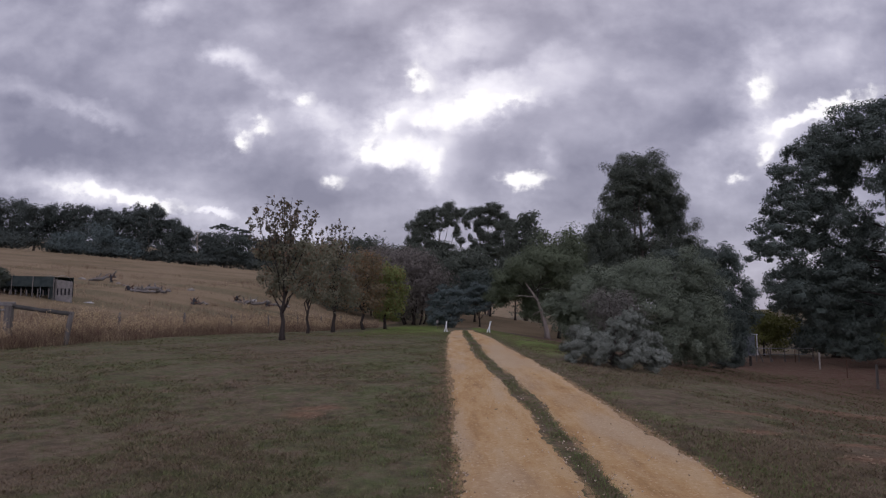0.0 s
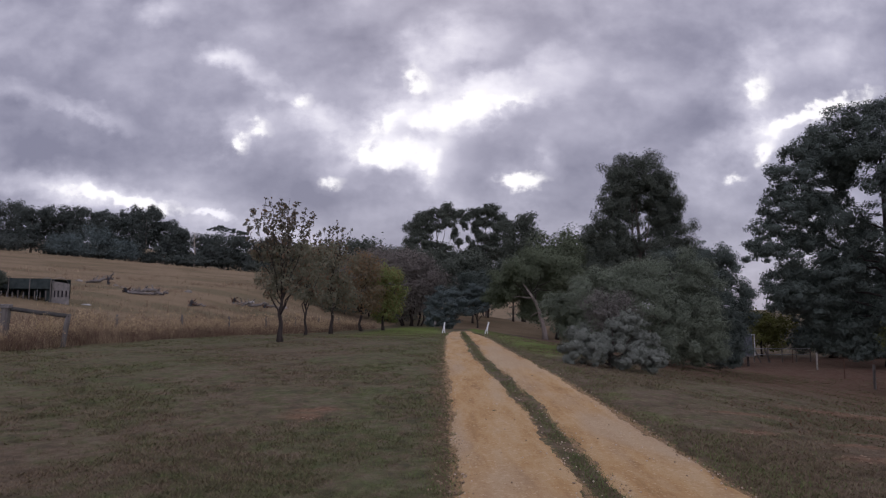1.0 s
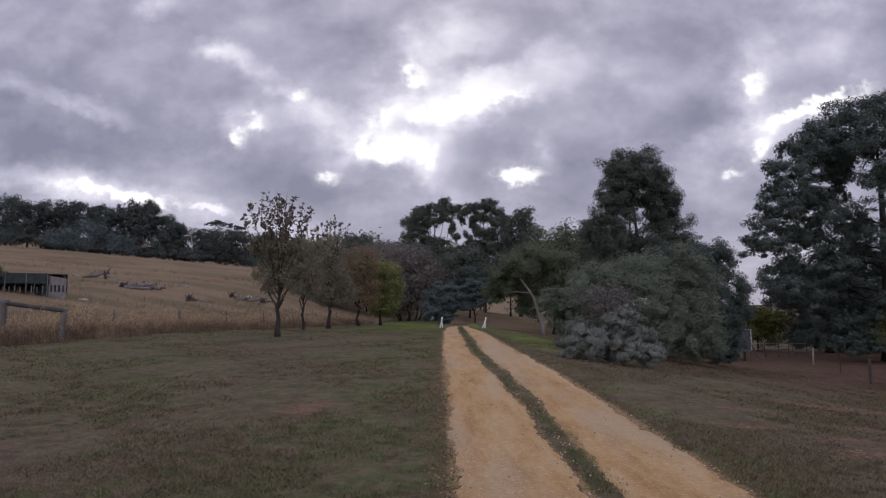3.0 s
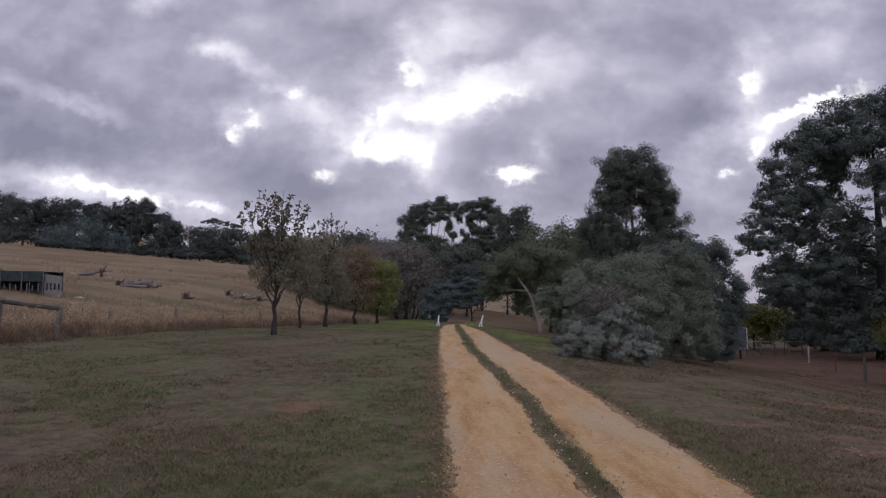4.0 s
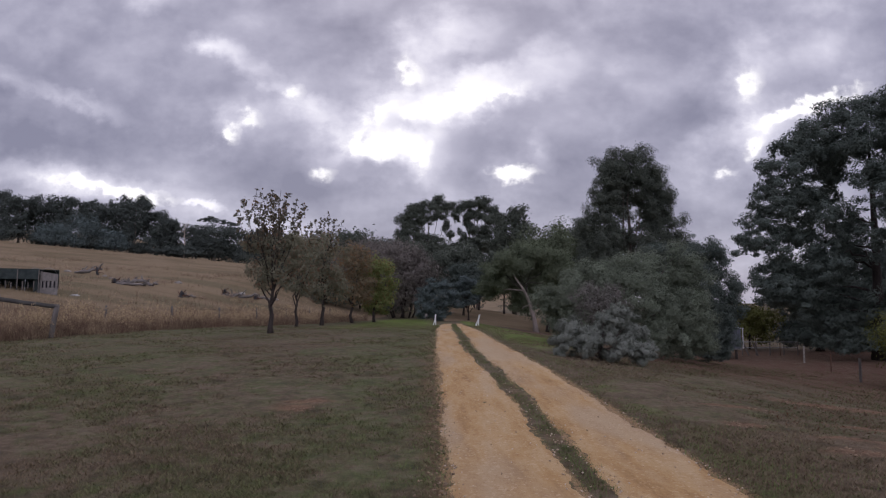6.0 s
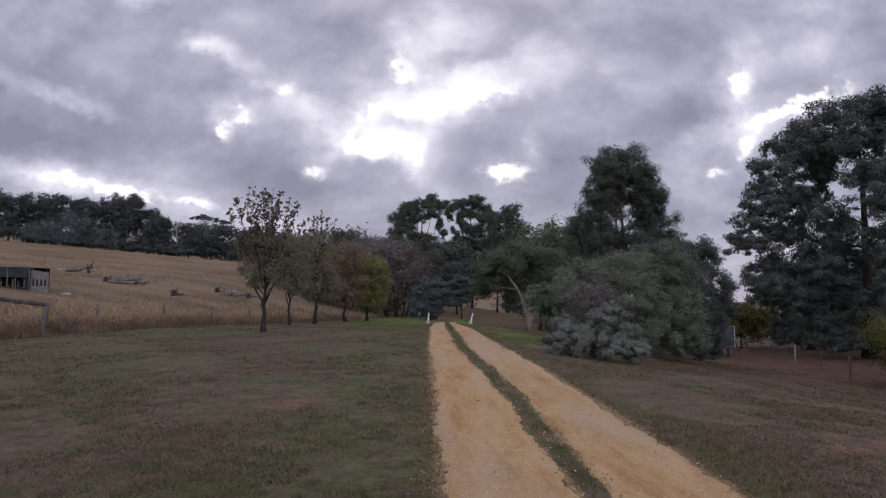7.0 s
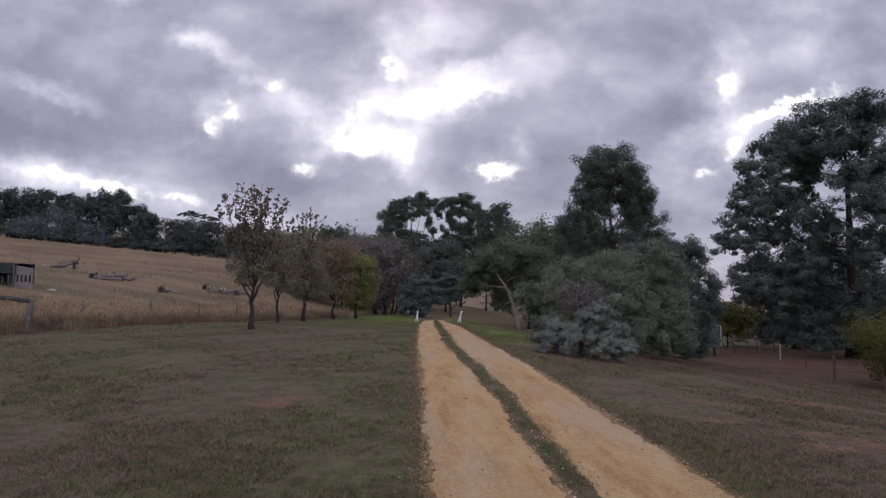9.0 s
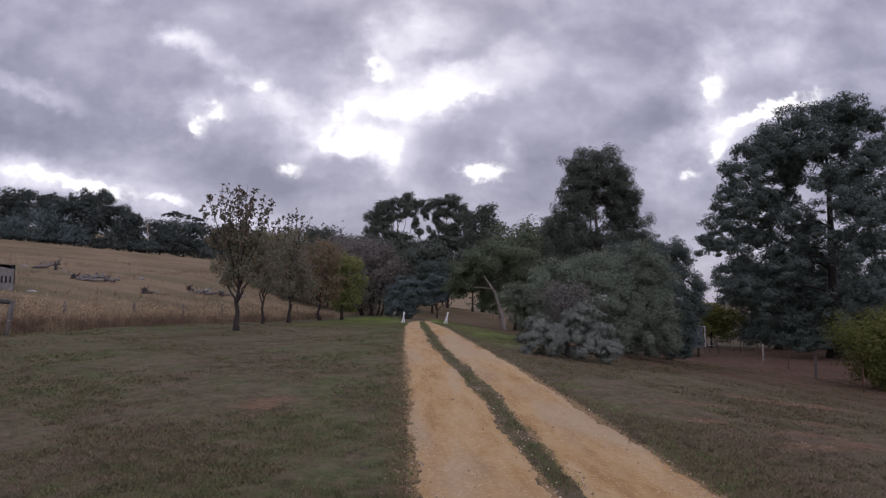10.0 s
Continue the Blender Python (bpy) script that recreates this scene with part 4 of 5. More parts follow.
# the large shrubs beside the drive
tree("wattle_shrub", 7.6, 24.5, "large spreading grey-green wattle shrub", [
    (0.0, 0.2, 3.2, 1.5, 1.4, 0.9), (0.45, 0.7, 3.0, 1.1, 0.8, 0.8), (-1.3, 0, 2.8, 1.3, 1.3, 0.85), (1.4, 0, 3.2, 1.4, 1.3, 0.95), (-2.5, -0.2, 2.2, 1.0, 1.1, 0.75), (-3.15, -0.1, 2.15, 0.7, 0.8, 0.5), (2.2, 0, 2.5, 1.0, 1.2, 1.0),
    (-2.65, -0.3, 1.35, 0.70, 0.9, 0.8), (0.0, -1.1, 2.1, 1.4, 1.0, 1.0), (1.6, -1.1, 1.7, 1.3, 1.0, 1.1), (2.1, -0.6, 1.2, 1.0, 1.0, 1.0), (-1.5, -0.9, 1.6, 1.2, 1.0, 1.0),
    (0.9, -1.4, 0.9, 1.0, 0.8, 0.8), (-2.2, -0.3, 0.6, 0.7, 0.8, 0.55), (1.9, -0.9, 0.5, 0.8, 0.8, 0.5), (2.7, -0.2, 0.7, 0.7, 0.8, 0.7), (0.3, -1.2, 0.4, 1.0, 0.7, 0.4)],
    170000, M_LEAF_WATTLE, 0.080, M_BARK, 0.14, 0.08, 0.32, 0.0, 51, "", limbs=9, category="shrub", limb_r=0.6, full=1.2, tuft=0.27, tufts=40, flat=1.05, shell=(0.4, 0.93))
tree("dark_shrub", 11.5, 28.8, "tall dark blue-green wattle with feathery tufts", [
    (0.7, 0, 4.85, 1.1, 1.2, 0.7), (-0.9, 0, 4.7, 1.0, 1.0, 0.7), (1.6, 0, 4.3, 0.9, 1.0, 0.7), (2.05, 0, 3.3, 0.8, 1.0, 0.7), (0.2, -0.4, 3.6, 1.4, 1.2, 0.9),
    (1.9, 0, 2.3, 0.8, 0.9, 0.6), (0.6, -0.5, 2.3, 1.3, 1.1, 0.8), (-0.8, 0, 3.0, 1.3, 1.2, 1.0), (0.9, -0.4, 1.1, 1.2, 1.0, 0.7), (-0.6, -0.3, 1.4, 1.3, 1.1, 0.9), (1.8, -0.2, 1.1, 0.65, 0.8, 0.8), (1.85, 0, 1.9, 0.55, 0.7, 0.6), (1.5, -0.2, 0.5, 0.65, 0.8, 0.5), (1.5, 0.1, 1.7, 0.7, 0.8, 0.6), (0.6, -0.3, 0.3, 1.2, 0.8, 0.4)],
    100000, M_LEAF_TEAL, 0.090, M_DARK_BARK, 0.14, 0.1, 0.35, 0.0, 52, "", limbs=8, category="shrub", limb_r=0.6, full=1.26, tuft=0.28, tufts=36, flat=1.0, shell=(0.35, 0.93))
tree("twiggy_shrub", 5.6, 21.3, "dull purplish-brown twiggy shrub", auto_clumps(53, 2.5, 1.7, 0.9, 8, 0.55, 0.34), 9000, M_LEAF_TWIGGY, 0.07, M_DARK_BARK, 0.06, 0.1, 0.3, 0.0, 53, "", limbs=7, category="shrub", limb_r=0.6)
tree("silver_shrub", 4.62, 17.4, "low silver-leaved shrub spreading on the ground", [
    (-0.95, -0.1, 0.45, 0.5, 0.6, 0.42), (-0.35, -0.3, 0.50, 0.52, 0.6, 0.45), (0.35, -0.4, 0.40, 0.52, 0.6, 0.42), (1.0, -0.35, 0.28, 0.5, 0.5, 0.34), (1.2, -0.1, 0.2, 0.35, 0.4, 0.25), (0.25, 0.1, 1.0, 0.42, 0.5, 0.40),
    (0.6, 0.2, 1.30, 0.33, 0.4, 0.30), (-0.5, 0.2, 0.85, 0.6, 0.6, 0.4), (0.95, 0.2, 0.85, 0.5, 0.5, 0.4)],
    52000, M_LEAF_SILVER, 0.066, M_BARK, 0.06, 0.06, 0.3, 0.0, 54, "", limbs=7, category="shrub", limb_r=0.6, full=1.06, tuft=0.26, tufts=38, flat=1.0, shell=(0.35, 0.93))

# the big conifer and what grows round it
tree("conifer", 34.4, 48, "huge dark spreading conifer in tiers of needles", [
    (-9.2, 0, 8.8, 1.9, 2.4, 1.2), (-8.0, 0, 11.8, 1.9, 2.4, 1.2), (-6.7, 0.5, 14.9, 1.9, 2.4, 1.4), (-5.0, 0, 17.3, 2.0, 2.4, 1.5), (-2.4, 0, 19.1, 2.2, 2.4, 1.4), (0.6, 0, 19.9, 2.4, 2.4, 1.4),
    (3.2, 0, 19.2, 2.4, 2.4, 1.5), (6.4, 0, 17.0, 2.6, 2.4, 1.6), (8.8, 0, 13.4, 2.6, 2.4, 1.6), (-8.4, 0, 5.6, 2.2, 2.4, 1.3), (-8.8, 0.4, 10.4, 1.6, 2, 1.0), (-6.4, 0, 16.4, 1.3, 1.8, 1.0), (-7.8, 0, 13.4, 1.3, 1.8, 1.0), (-7.2, 0.6, 7.3, 1.9, 2.2, 1.3), (-6.2, 0.6, 4.2, 2.0, 2.2, 1.4), (-5.6, 0.8, 12.6, 1.5, 2.2, 1.0), (-3.2, 1, 3.2, 2.4, 2.2, 1.4), (-5.4, 0.8, 9.6, 1.7, 2.2, 1.1), (-3.8, 1, 6.6, 2.0, 2.2, 1.2), (0.5, 1, 4.0, 2.4, 2.2, 1.4), (0.4, -0.8, 1.5, 2.4, 1.8, 1.1), (3.4, -0.6, 1.7, 2.4, 1.8, 1.2), (-2.8, -0.4, 1.6, 2.2, 1.8, 1.1), (6.2, -0.4, 2.0, 2.4, 1.8, 1.4)]
    + [(dx - 0.6, dy, dz, sx, sy, sz) for dx, dy, dz, sx, sy, sz in auto_clumps(611, 18.8, 16.5, 2.5, 48, 0.40, 0.115)],
    310000, M_LEAF_PINE, 0.18, M_DARK_BARK, 0.52, 0.15, 0.40, 0.0, 61, "", limbs=30, limb_r=0.30, level=True, limb_bark=M_DARK_BARK, stem=[(0.3, 0.6, -0.2), (0.4, 0.6, 6.0), (0.3, 0.5, 12.0), (0.1, 0.4, 18.0)], full=1.2, tuft=0.25, tufts=36, flat=1.0, shell=(0.25, 0.9))
tree("conifer", 37.0, 60, "dark conifer with low dense boughs", [
    (-2.0, 0, 5.6, 2.6, 2.2, 2.6), (1.0, 0, 5.0, 2.8, 2.2, 2.6), (4.2, 0, 5.0, 2.8, 2.2, 2.8), (7.0, 0, 4.6, 2.8, 2.2, 2.6), (-2.6, -0.6, 1.8, 1.8, 2, 1.6),
    (0.4, -0.8, 1.8, 2.6, 2, 1.7), (4.0, -0.8, 1.8, 2.6, 2, 1.7), (7.6, -0.6, 1.8, 2.6, 2, 1.7)],
    45000, M_LEAF_PINE, 0.28, M_DARK_BARK, 0.35, 0.12, 0.42, 0.0, 62, "", limbs=9, limb_r=0.4)
for i, (x, y, h, w) in enumerate([(46.0, 64, 9.5, 9.0), (55.0, 68, 10.5, 10.0)]):
    tree("conifer", x, y, "dark bushy conifer behind the wire fence", auto_clumps(650 + i, h, w, 0.2, 14, 0.35, 0.32), 9000, M_LEAF_PINE, 0.34, M_DARK_BARK, 0.25, 0.1, 0.42, 0.0, 650 + i, "conifers behind the fence", limbs=5)
tree("hedge_shrub", 22.9, 27.6, "rounded yellow-green garden shrub", auto_clumps(63, 4.2, 4.4, 0.1, 22, 0.42, 0.33), 36000, M_LEAF_HEDGE, 0.10, M_DARK_BARK, 0.1, 0.08, 0.5, 0.0, 63, "", category="shrub")
tree("hedge_shrub", 31.3, 62, "yellow-green shrub behind the farm fence", auto_clumps(64, 5.0, 5.0, 0.6, 10, 0.4, 0.34), 9000, M_LEAF_HEDGE, 0.2, M_DARK_BARK, 0.12, 0.08, 0.5, 0.0, 64, "", category="shrub")

# the wood along the ridge of the paddock
RIDGE = "gum trees along the ridge"
for i, (x, y, h, w, low) in enumerate([
        (-110, 143, 11.5, 11, 2.0), (-103, 140, 11.2, 10, 2.0), (-97.5, 142, 11.6, 10, 2.5), (-90.2, 138, 10.2, 8.4, 2.5), (-88.4, 144, 10.8, 7.6, 4.0), (-82.2, 141, 11.6, 8.6, 4.0),
        (-79.6, 147, 11.6, 7.0, 4.5), (-72.6, 139, 9.6, 7.2, 2.0), (-71.0, 144, 11.8, 7.0, 4.0), (-66.0, 140, 12.8, 7.8, 4.5), (-62.6, 143, 10.2, 7.4, 3.0), (-58.3, 139, 8.2, 6.5, 1.5),
        (-54.5, 146, 8.2, 8.5, 1.5), (-47.2, 137, 7.6, 10.5, 1.0), (-43.8, 148, 8.6, 10.6, 1.5), (-36.9, 150, 8.6, 11, 1.5), (-29, 153, 9.0, 11, 2.0), (-20, 157, 11.0, 11, 2.0), (-10, 160, 12.5, 12, 2.0)]):
    tree("gum_tree", x, y, "dark gum tree on the ridge with a clumped crown", auto_clumps(70 + i, h + 0.6, w, low * 0.8, 14, 0.60, 0.25), 8500, M_LEAF_RIDGE_HAZE, 0.36, M_PALE_BARK if i in (5, 8, 9, 13) else M_BARK, 0.26, 0.3, 0.45, 0.3, 70 + i, RIDGE, limbs=7, tuft=0.34, tufts=22, shell=(0.3, 0.85))
tree("gum_tree", -48.4, 143, "slender gum with a flat thin top over the wood", [(-3.4, 0, 9.6, 1.5, 1.4, 0.5), (-1.8, 0, 10.0, 1.4, 1.4, 0.5), (-0.4, 0, 9.4, 1.3, 1.4, 0.4), (1.4, 0, 9.2, 1.4, 1.4, 0.5), (3.0, 0, 8.7, 1.3, 1.4, 0.5), (3.9, 0, 7.8, 0.9, 1, 0.5)],
     2800, M_LEAF_RIDGE_HAZE, 0.30, M_BARK, 0.2, 0.45, 0.45, 0.3, 98, RIDGE, limbs=6, tuft=0.26, tufts=18)
pale = thing("dead_tree", -53.5, 136, "thin pale dead tree with a few bleached twigs", "tree")
part("trunk", tube(bend((0, 0, -0.3), (0.1, 0, 7.4), (0.15, 0, 0), 8, 5, 0.008), np.linspace(0.17, 0.06, 8), 7, 0.05, 5), M_PALE_BARK, pale, smooth=True)
for k in range(9):
    h, s = 4.2 + 0.4 * k, (-1) ** k
    part("branch", tube(bend((0.08, 0, h), (s * (1.3 - 0.08 * k), 0.3 * math.sin(k), h + 0.7), (0, 0, -0.1), 5, 60 + k, 0.05), np.linspace(0.05, 0.015, 5), 5, 0.05, k), M_PALE_BARK, pale)
under = np.random.default_rng(7)
for i in range(30):
    blue = i < 3
    x, y, h, w = [(-79.5, 133.5, 5.0, 8), (-72.5, 133, 7.8, 8.5), (-67.0, 133.5, 4.6, 6.5)][i] if blue else (-124 + (i - 3) * 4.0, 138.5 + under.uniform(-3.5, 3), under.uniform(2.4, 6.0), under.uniform(5, 10))
    tree("ridge_shrub", x, y, "blue-grey shrub at the edge of the ridge wood" if blue else "dark undergrowth shrub on the ridge", auto_clumps(90 + i, h, w, 0.3, 9, 0.35, 0.32), 3400, M_LEAF_BLUE if blue else M_LEAF_RIDGE_HAZE,
         0.36, M_DARK_BARK, 0.1, 0.1, 0.45, 0.2, 90 + i, "shrubs along the ridge", category="shrub", limbs=3, tuft=0.5, tufts=12)
for i, (x, y, h, w) in enumerate([(20, 132, 20, 12), (27, 128, 19, 12), (34, 124, 16, 11), (42, 112, 12, 11), (-2, 146, 16, 13), (10, 150, 17, 12), (48, 118, 5.5, 11), (24, 100, 15, 9), (-9, 118, 11.5, 10), (-15, 122, 10.5, 10)]):
    tree("gum_tree", x, y, "far gum tree in the wood behind the drive", auto_clumps(110 + i, h, w, 2.0, 11, 0.55, 0.30), 4500, M_LEAF_EUC, 0.5, M_BARK, 0.26, 0.3, 0.42, 0.5, 110 + i, "far wood", limbs=5)


# ---- fences, posts and the yard on the paddock ----
def post_bm(h, r, n=8, lean=(0, 0), seed=0):
    return tube(bend((0, 0, -0.3), (lean[0], lean[1], h), (0, 0, 0), 4, seed, 0.004), [r * 1.05, r, r, r * 0.94], n, 0.03, seed)


def marker_post(x, y, lean):
    t = thing("marker_post", x, y, "short white-painted forked marker post beside the drive", "post", "white posts at the drive")
    part("post", tube(bend((0, 0, 0.25), (lean * 0.3, 0, 0.80), (0, 0, 0), 4, 1), [0.055, 0.055, 0.05, 0.05], 8, 0.02, 1), M_WHITE, t)
    for s in (-1, 1):
        part("leg", tube(bend((s * 0.13 - lean * 0.1, 0, -0.2), (s * 0.03, 0, 0.36), (0, 0, 0), 3, 2), [0.04, 0.04, 0.045], 7, 0.02, 2), M_WHITE, t)
    part("cap", box(0.13, 0.11, 0.05, (lean * 0.3, 0, 0.80), 0.012), M_WHITE, t)
    return t


marker_post(0.25, 48.5, 0.10)
marker_post(3.32, 45.5, 0.35)


def corner_fence():
    t = thing("rail_fence", -14.6, 24.5, "weathered round-timber end rail on two grey posts", "fence")
    part("post", post_bm(1.28, 0.095, 9, (0.22, 0), 3), M_TIMBER, t, smooth=True)
    dz = gz(-16.5, 24.1) - gz(-14.6, 24.5)
    part("rail", tube(bend((-2.15, -0.3, 1.50 + dz), (0.26, 0, 1.20), (0, 0, -0.03), 7, 5, 0.004), [0.085] * 7, 8, 0.04, 5), M_RAIL_SHADED, t, smooth=True)
    part("strainer_post", box(0.26, 0.22, 1.9, (-1.98, -0.35, 0.68 + dz), 0.02), M_TIMBER, t)
    part("strainer_post", box(0.24, 0.22, 1.7, (-2.42, -0.42, 0.55 + dz), 0.02), M_TIMBER, t)
    part("cap_board", box(0.62, 0.26, 0.16, (-2.1, -0.36, 1.55 + dz), 0.02), M_BOARD, t, "grey cap board")
    part("gate_rail", tube([(-4.6, -0.9, 1.30 + dz), (-3.2, -0.6, 1.31 + dz), (-2.05, -0.50, 1.32 + dz)], [0.025] * 3, 6, 0.0), M_STEEL, t, "pale steel pipe")
    return t


corner_fence()


def small_sign():
    t = thing("sign", -0.55, 60.5, "small pale sign board leaning on a stake", "sign")
    part("stake", box(0.05, 0.05, 0.9, (0, 0.03, 0.35), 0.006), M_TIMBER, t)
    part("board", box(0.24, 0.02, 0.30, (0, 0, 0.66), 0.006, pose(0, 0, 0, -8, 12, 0)), M_BOARD, t, "pale board")


small_sign()
fence_posts = []
for k in range(7):
    y = 29.5 + k * 5.2
    x = -20.1 + 0.17 * y
    t = thing("fence_post", x, y, "thin grey timber fence post in tall dry grass", "post", "paddock fence posts")
    part("post", post_bm(1.2, 0.055, 7, (0.03 * math.sin(k * 2.1), 0.03 * math.cos(k)), 20 + k), M_TIMBER, t, smooth=True)
    fence_posts.append((x, y))
t = thing("wire_fence", *fence_posts[0], "plain wire strands along the paddock fence", "fence")
for h in (0.6, 1.05):
    pts = [(x - fence_posts[0][0], y - fence_posts[0][1], gz(x, y) - gz(*fence_posts[0]) + h) for x, y in fence_posts]
    part("wire", tube(pts, [0.003] * len(pts), 4, 0.0), M_RUST, t)


def shade_pen():
    """A low pen: a sagging shade-cloth roof on posts, cloth walls, pickets and two pipe arches at its end."""
    t = thing("shade_pen", -29.6, 46.6, "low pen roofed with dark green shade cloth", "pen")
    x0, x1, y0, y1 = -4.6, 1.5, -1.1, 1.3
    X, Y = np.meshgrid(np.linspace(x0, x1, 22), np.linspace(y0, y1, 9), indexing="ij")
    bay = np.abs(np.sin((X - x0) / (x1 - x0) * np.pi * 4))
    Z = 1.66 - 0.035 * (X - x0) - 0.10 * bay * np.sin((Y - y0) / (y1 - y0) * np.pi) - 0.05 * ((Y - 0.1) / 1.2) ** 2
    v = np.stack([X, Y, Z], -1).reshape(-1, 3)
    i = np.arange(v.shape[0]).reshape(X.shape)
    f = np.stack([i[:-1, :-1], i[1:, :-1], i[1:, 1:], i[:-1, 1:]], -1).reshape(-1, 4)
    bm = bmesh.new()
    bm.from_mesh(quads_mesh("sheet", v, f))
    bmesh.ops.solidify(bm, geom=list(bm.faces), thickness=0.015)
    part("roof_cloth", bm, M_CLOTH, t)
    part("wall_cloth", box(x1 - x0, 0.02, 1.45, ((x0 + x1) / 2, y1, 0.75), 0.004), M_CLOTH, t)
    part("wall_cloth", box(0.02, y1 - y0, 1.3, (x0, 0.1, 0.75), 0.004), M_CLOTH, t)
    part("valance", box(x1 - x0, 0.02, 0.75, ((x0 + x1) / 2, y0, 1.12), 0.004, pose(0, 0, 0, 0, 1.0, 0)), M_CLOTH, t, "hanging shade cloth")
    for k in range(5):
        x = x0 + (x1 - x0) * k / 4
        part("post", tube([(x, y0 - 0.03, -0.3), (x, y0 - 0.03, 1.62 - 0.035 * (x - x0))], [0.035, 0.035], 6, 0.03), M_TIMBER, t)
    for x in (0.5, 1.45):
        p = [(x, math.cos(q) * 1.15 + 0.1, 0.85 + math.sin(q) * 0.72) for q in np.linspace(0, math.pi, 11)]
        part("arch", tube([(x, 1.25, -0.3)] + p + [(x, -1.05, -0.3)], [0.016] * 13, 6, 0.0), M_STEEL, t)
    for k in range(15):
        x = x0 + 0.2 + k * 0.4
        part("picket", box(0.08, 0.03, 0.55 + 0.12 * math.sin(k * 2.3), (x, y0 - 0.08, 0.25), 0.006), M_TIMBER, t)


shade_pen()


def slotted_board():
    t = thing("slotted_board", -27.45, 45.6, "pale weathered board with dark slots beside the pen", "panel", turn=-8)
    w, h = 1.4, 1.62
    z0, z1 = 0.45, 0.92
    top = box(w, 0.05, h - z1, (0, 0, z1 + (h - z1) / 2), 0.012)
    for v in top.verts:
        if v.co.z > z1 + 0.3:
            v.co.z -= 0.22 * (v.co.x / w + 0.5)
    part("board", top, M_BOARD, t)
    part("board", box(w, 0.05, z0 + 0.2, (0, 0, z0 / 2 - 0.1), 0.012), M_BOARD, t)
    xs = [-0.62, -0.33, -0.02, 0.30, 0.60]
    for i, x in enumerate(xs):
        part("slat", box(0.16, 0.05, z1 - z0, (x, 0.002, (z0 + z1) / 2), 0.008), M_BOARD, t)
    part("backing", box(w * 0.96, 0.02, 0.6, (0, 0.07, 0.68), 0.004), M_BLACK, t)
    part("frame", box(0.5, 0.9, 1.2, (-1.0, 0.5, 0.5), 0.02), M_CLOTH, t, "dark cloth side")
    return t


slotted_board()
tree("pen_shrub", -31.9, 45.4, "small dark shrub growing against the pen", auto_clumps(130, 2.0, 1.3, 0.5, 7, 0.6, 0.36), 3500, M_LEAF_EUC, 0.10, M_DARK_BARK, 0.05, 0.15, 0.45, 0.0, 130, "", category="shrub", limbs=4)


def fallen_log(x, y, length, r, turn, label, mat=None, tilt=0.0, branches=2, seed=0):
    t = thing("fallen_log", x, y, label, "log", "dead timber on the paddock", turn=turn)
    rng = np.random.default_rng(seed)
    lift = length * math.sin(radians(tilt))
    k = 8
    line = bend((-length / 2, 0, r * 0.7), (length / 2, 0, r * 0.7 + lift), (0, 0.12 * length, 0.04 * length), k, seed, 0.03)
    part("trunk", tube(line, np.linspace(r, r * 0.55, k), 9, 0.10, seed), mat or M_GREY_WOOD, t, smooth=True)
    for i in range(branches):
        a = line[2 + i % 5]
        goal = a + np.array((rng.uniform(-0.3, 0.6) * length * 0.4, rng.uniform(-0.5, 0.5) * length * 0.4, rng.uniform(0.3, 0.9) * length * 0.28))
        part("branch", tube(bend(a, goal, (0, 0, 0.12 * length), 5, i, 0.06), np.linspace(r * 0.4, r * 0.12, 5), 6, 0.1, i), mat or M_GREY_WOOD, t, smooth=True)
    return t


PALE = "bleached grey fallen log lying in dry grass"
for i, (x, y, ln, r, turn, tilt, br) in enumerate([(-28.2, 59.6, 2.6, 0.22, 8, 4, 4), (-27.0, 60.2, 2.2, 0.16, -12, 3, 3), (-27.8, 58.9, 1.8, 0.13, 20, 0, 2), (-19.9, 66.4, 3.4, 0.17, 4, 2, 2), (-20.8, 65.6, 2.4, 0.16, -6, 0, 2),
                                                 (-22.3, 57.8, 1.6, 0.13, 5, 0, 1), (-36.4, 67.5, 2.4, 0.18, 14, 9, 4), (-18.6, 70.0, 2.0, 0.14, 0, 0, 1), (-28.6, 59.2, 1.6, 0.12, 60, 8, 3), (-20.3, 66.0, 1.5, 0.11, 70, 6, 3), (-37.0, 67.2, 1.5, 0.10, 50, 12, 3)]):
    fallen_log(x, y, ln, r * 1.1, turn, PALE, None, tilt, br + 1, 200 + i)


def stump(x, y, h, r, seed):
    t = thing("burnt_stump", x, y, "short blackened upright stump in dry grass", "stump", "blackened stumps")
    part("stump", tube(bend((0, 0, -0.1), (0.12 * math.sin(seed * 2.3), 0, h * 0.8), (0.06, 0, 0), 6, seed, 0.05), [r * 1.5, r * 1.1, r * 0.8, r * 0.85, r * 0.6, r * 0.2], 8, 0.3, seed), M_BLACK, t, smooth=True)
    for k, (dx, up) in enumerate(((0.75, 0.10), (-0.35, 0.75), (0.4, 0.95))):
        part("snag", tube(bend((r * 0.3 * np.sign(dx), 0, h * 0.2), (dx, 0.1 * k, h * up), (0, 0, 0.1), 5, seed + 3 + k, 0.05), np.linspace(r * 0.4, r * 0.1, 5), 6, 0.15, seed + k), M_RUST, t, smooth=True)


stump(-22.7, 57.4, 0.75, 0.20, 1)
stump(-29.6, 59.4, 0.55, 0.28, 2)
stump(-21.7, 66.2, 0.75, 0.22, 3)
stump(-19.0, 68.2, 0.6, 0.26, 4)
stump(-35.5, 67.3, 1.15, 0.14, 5)


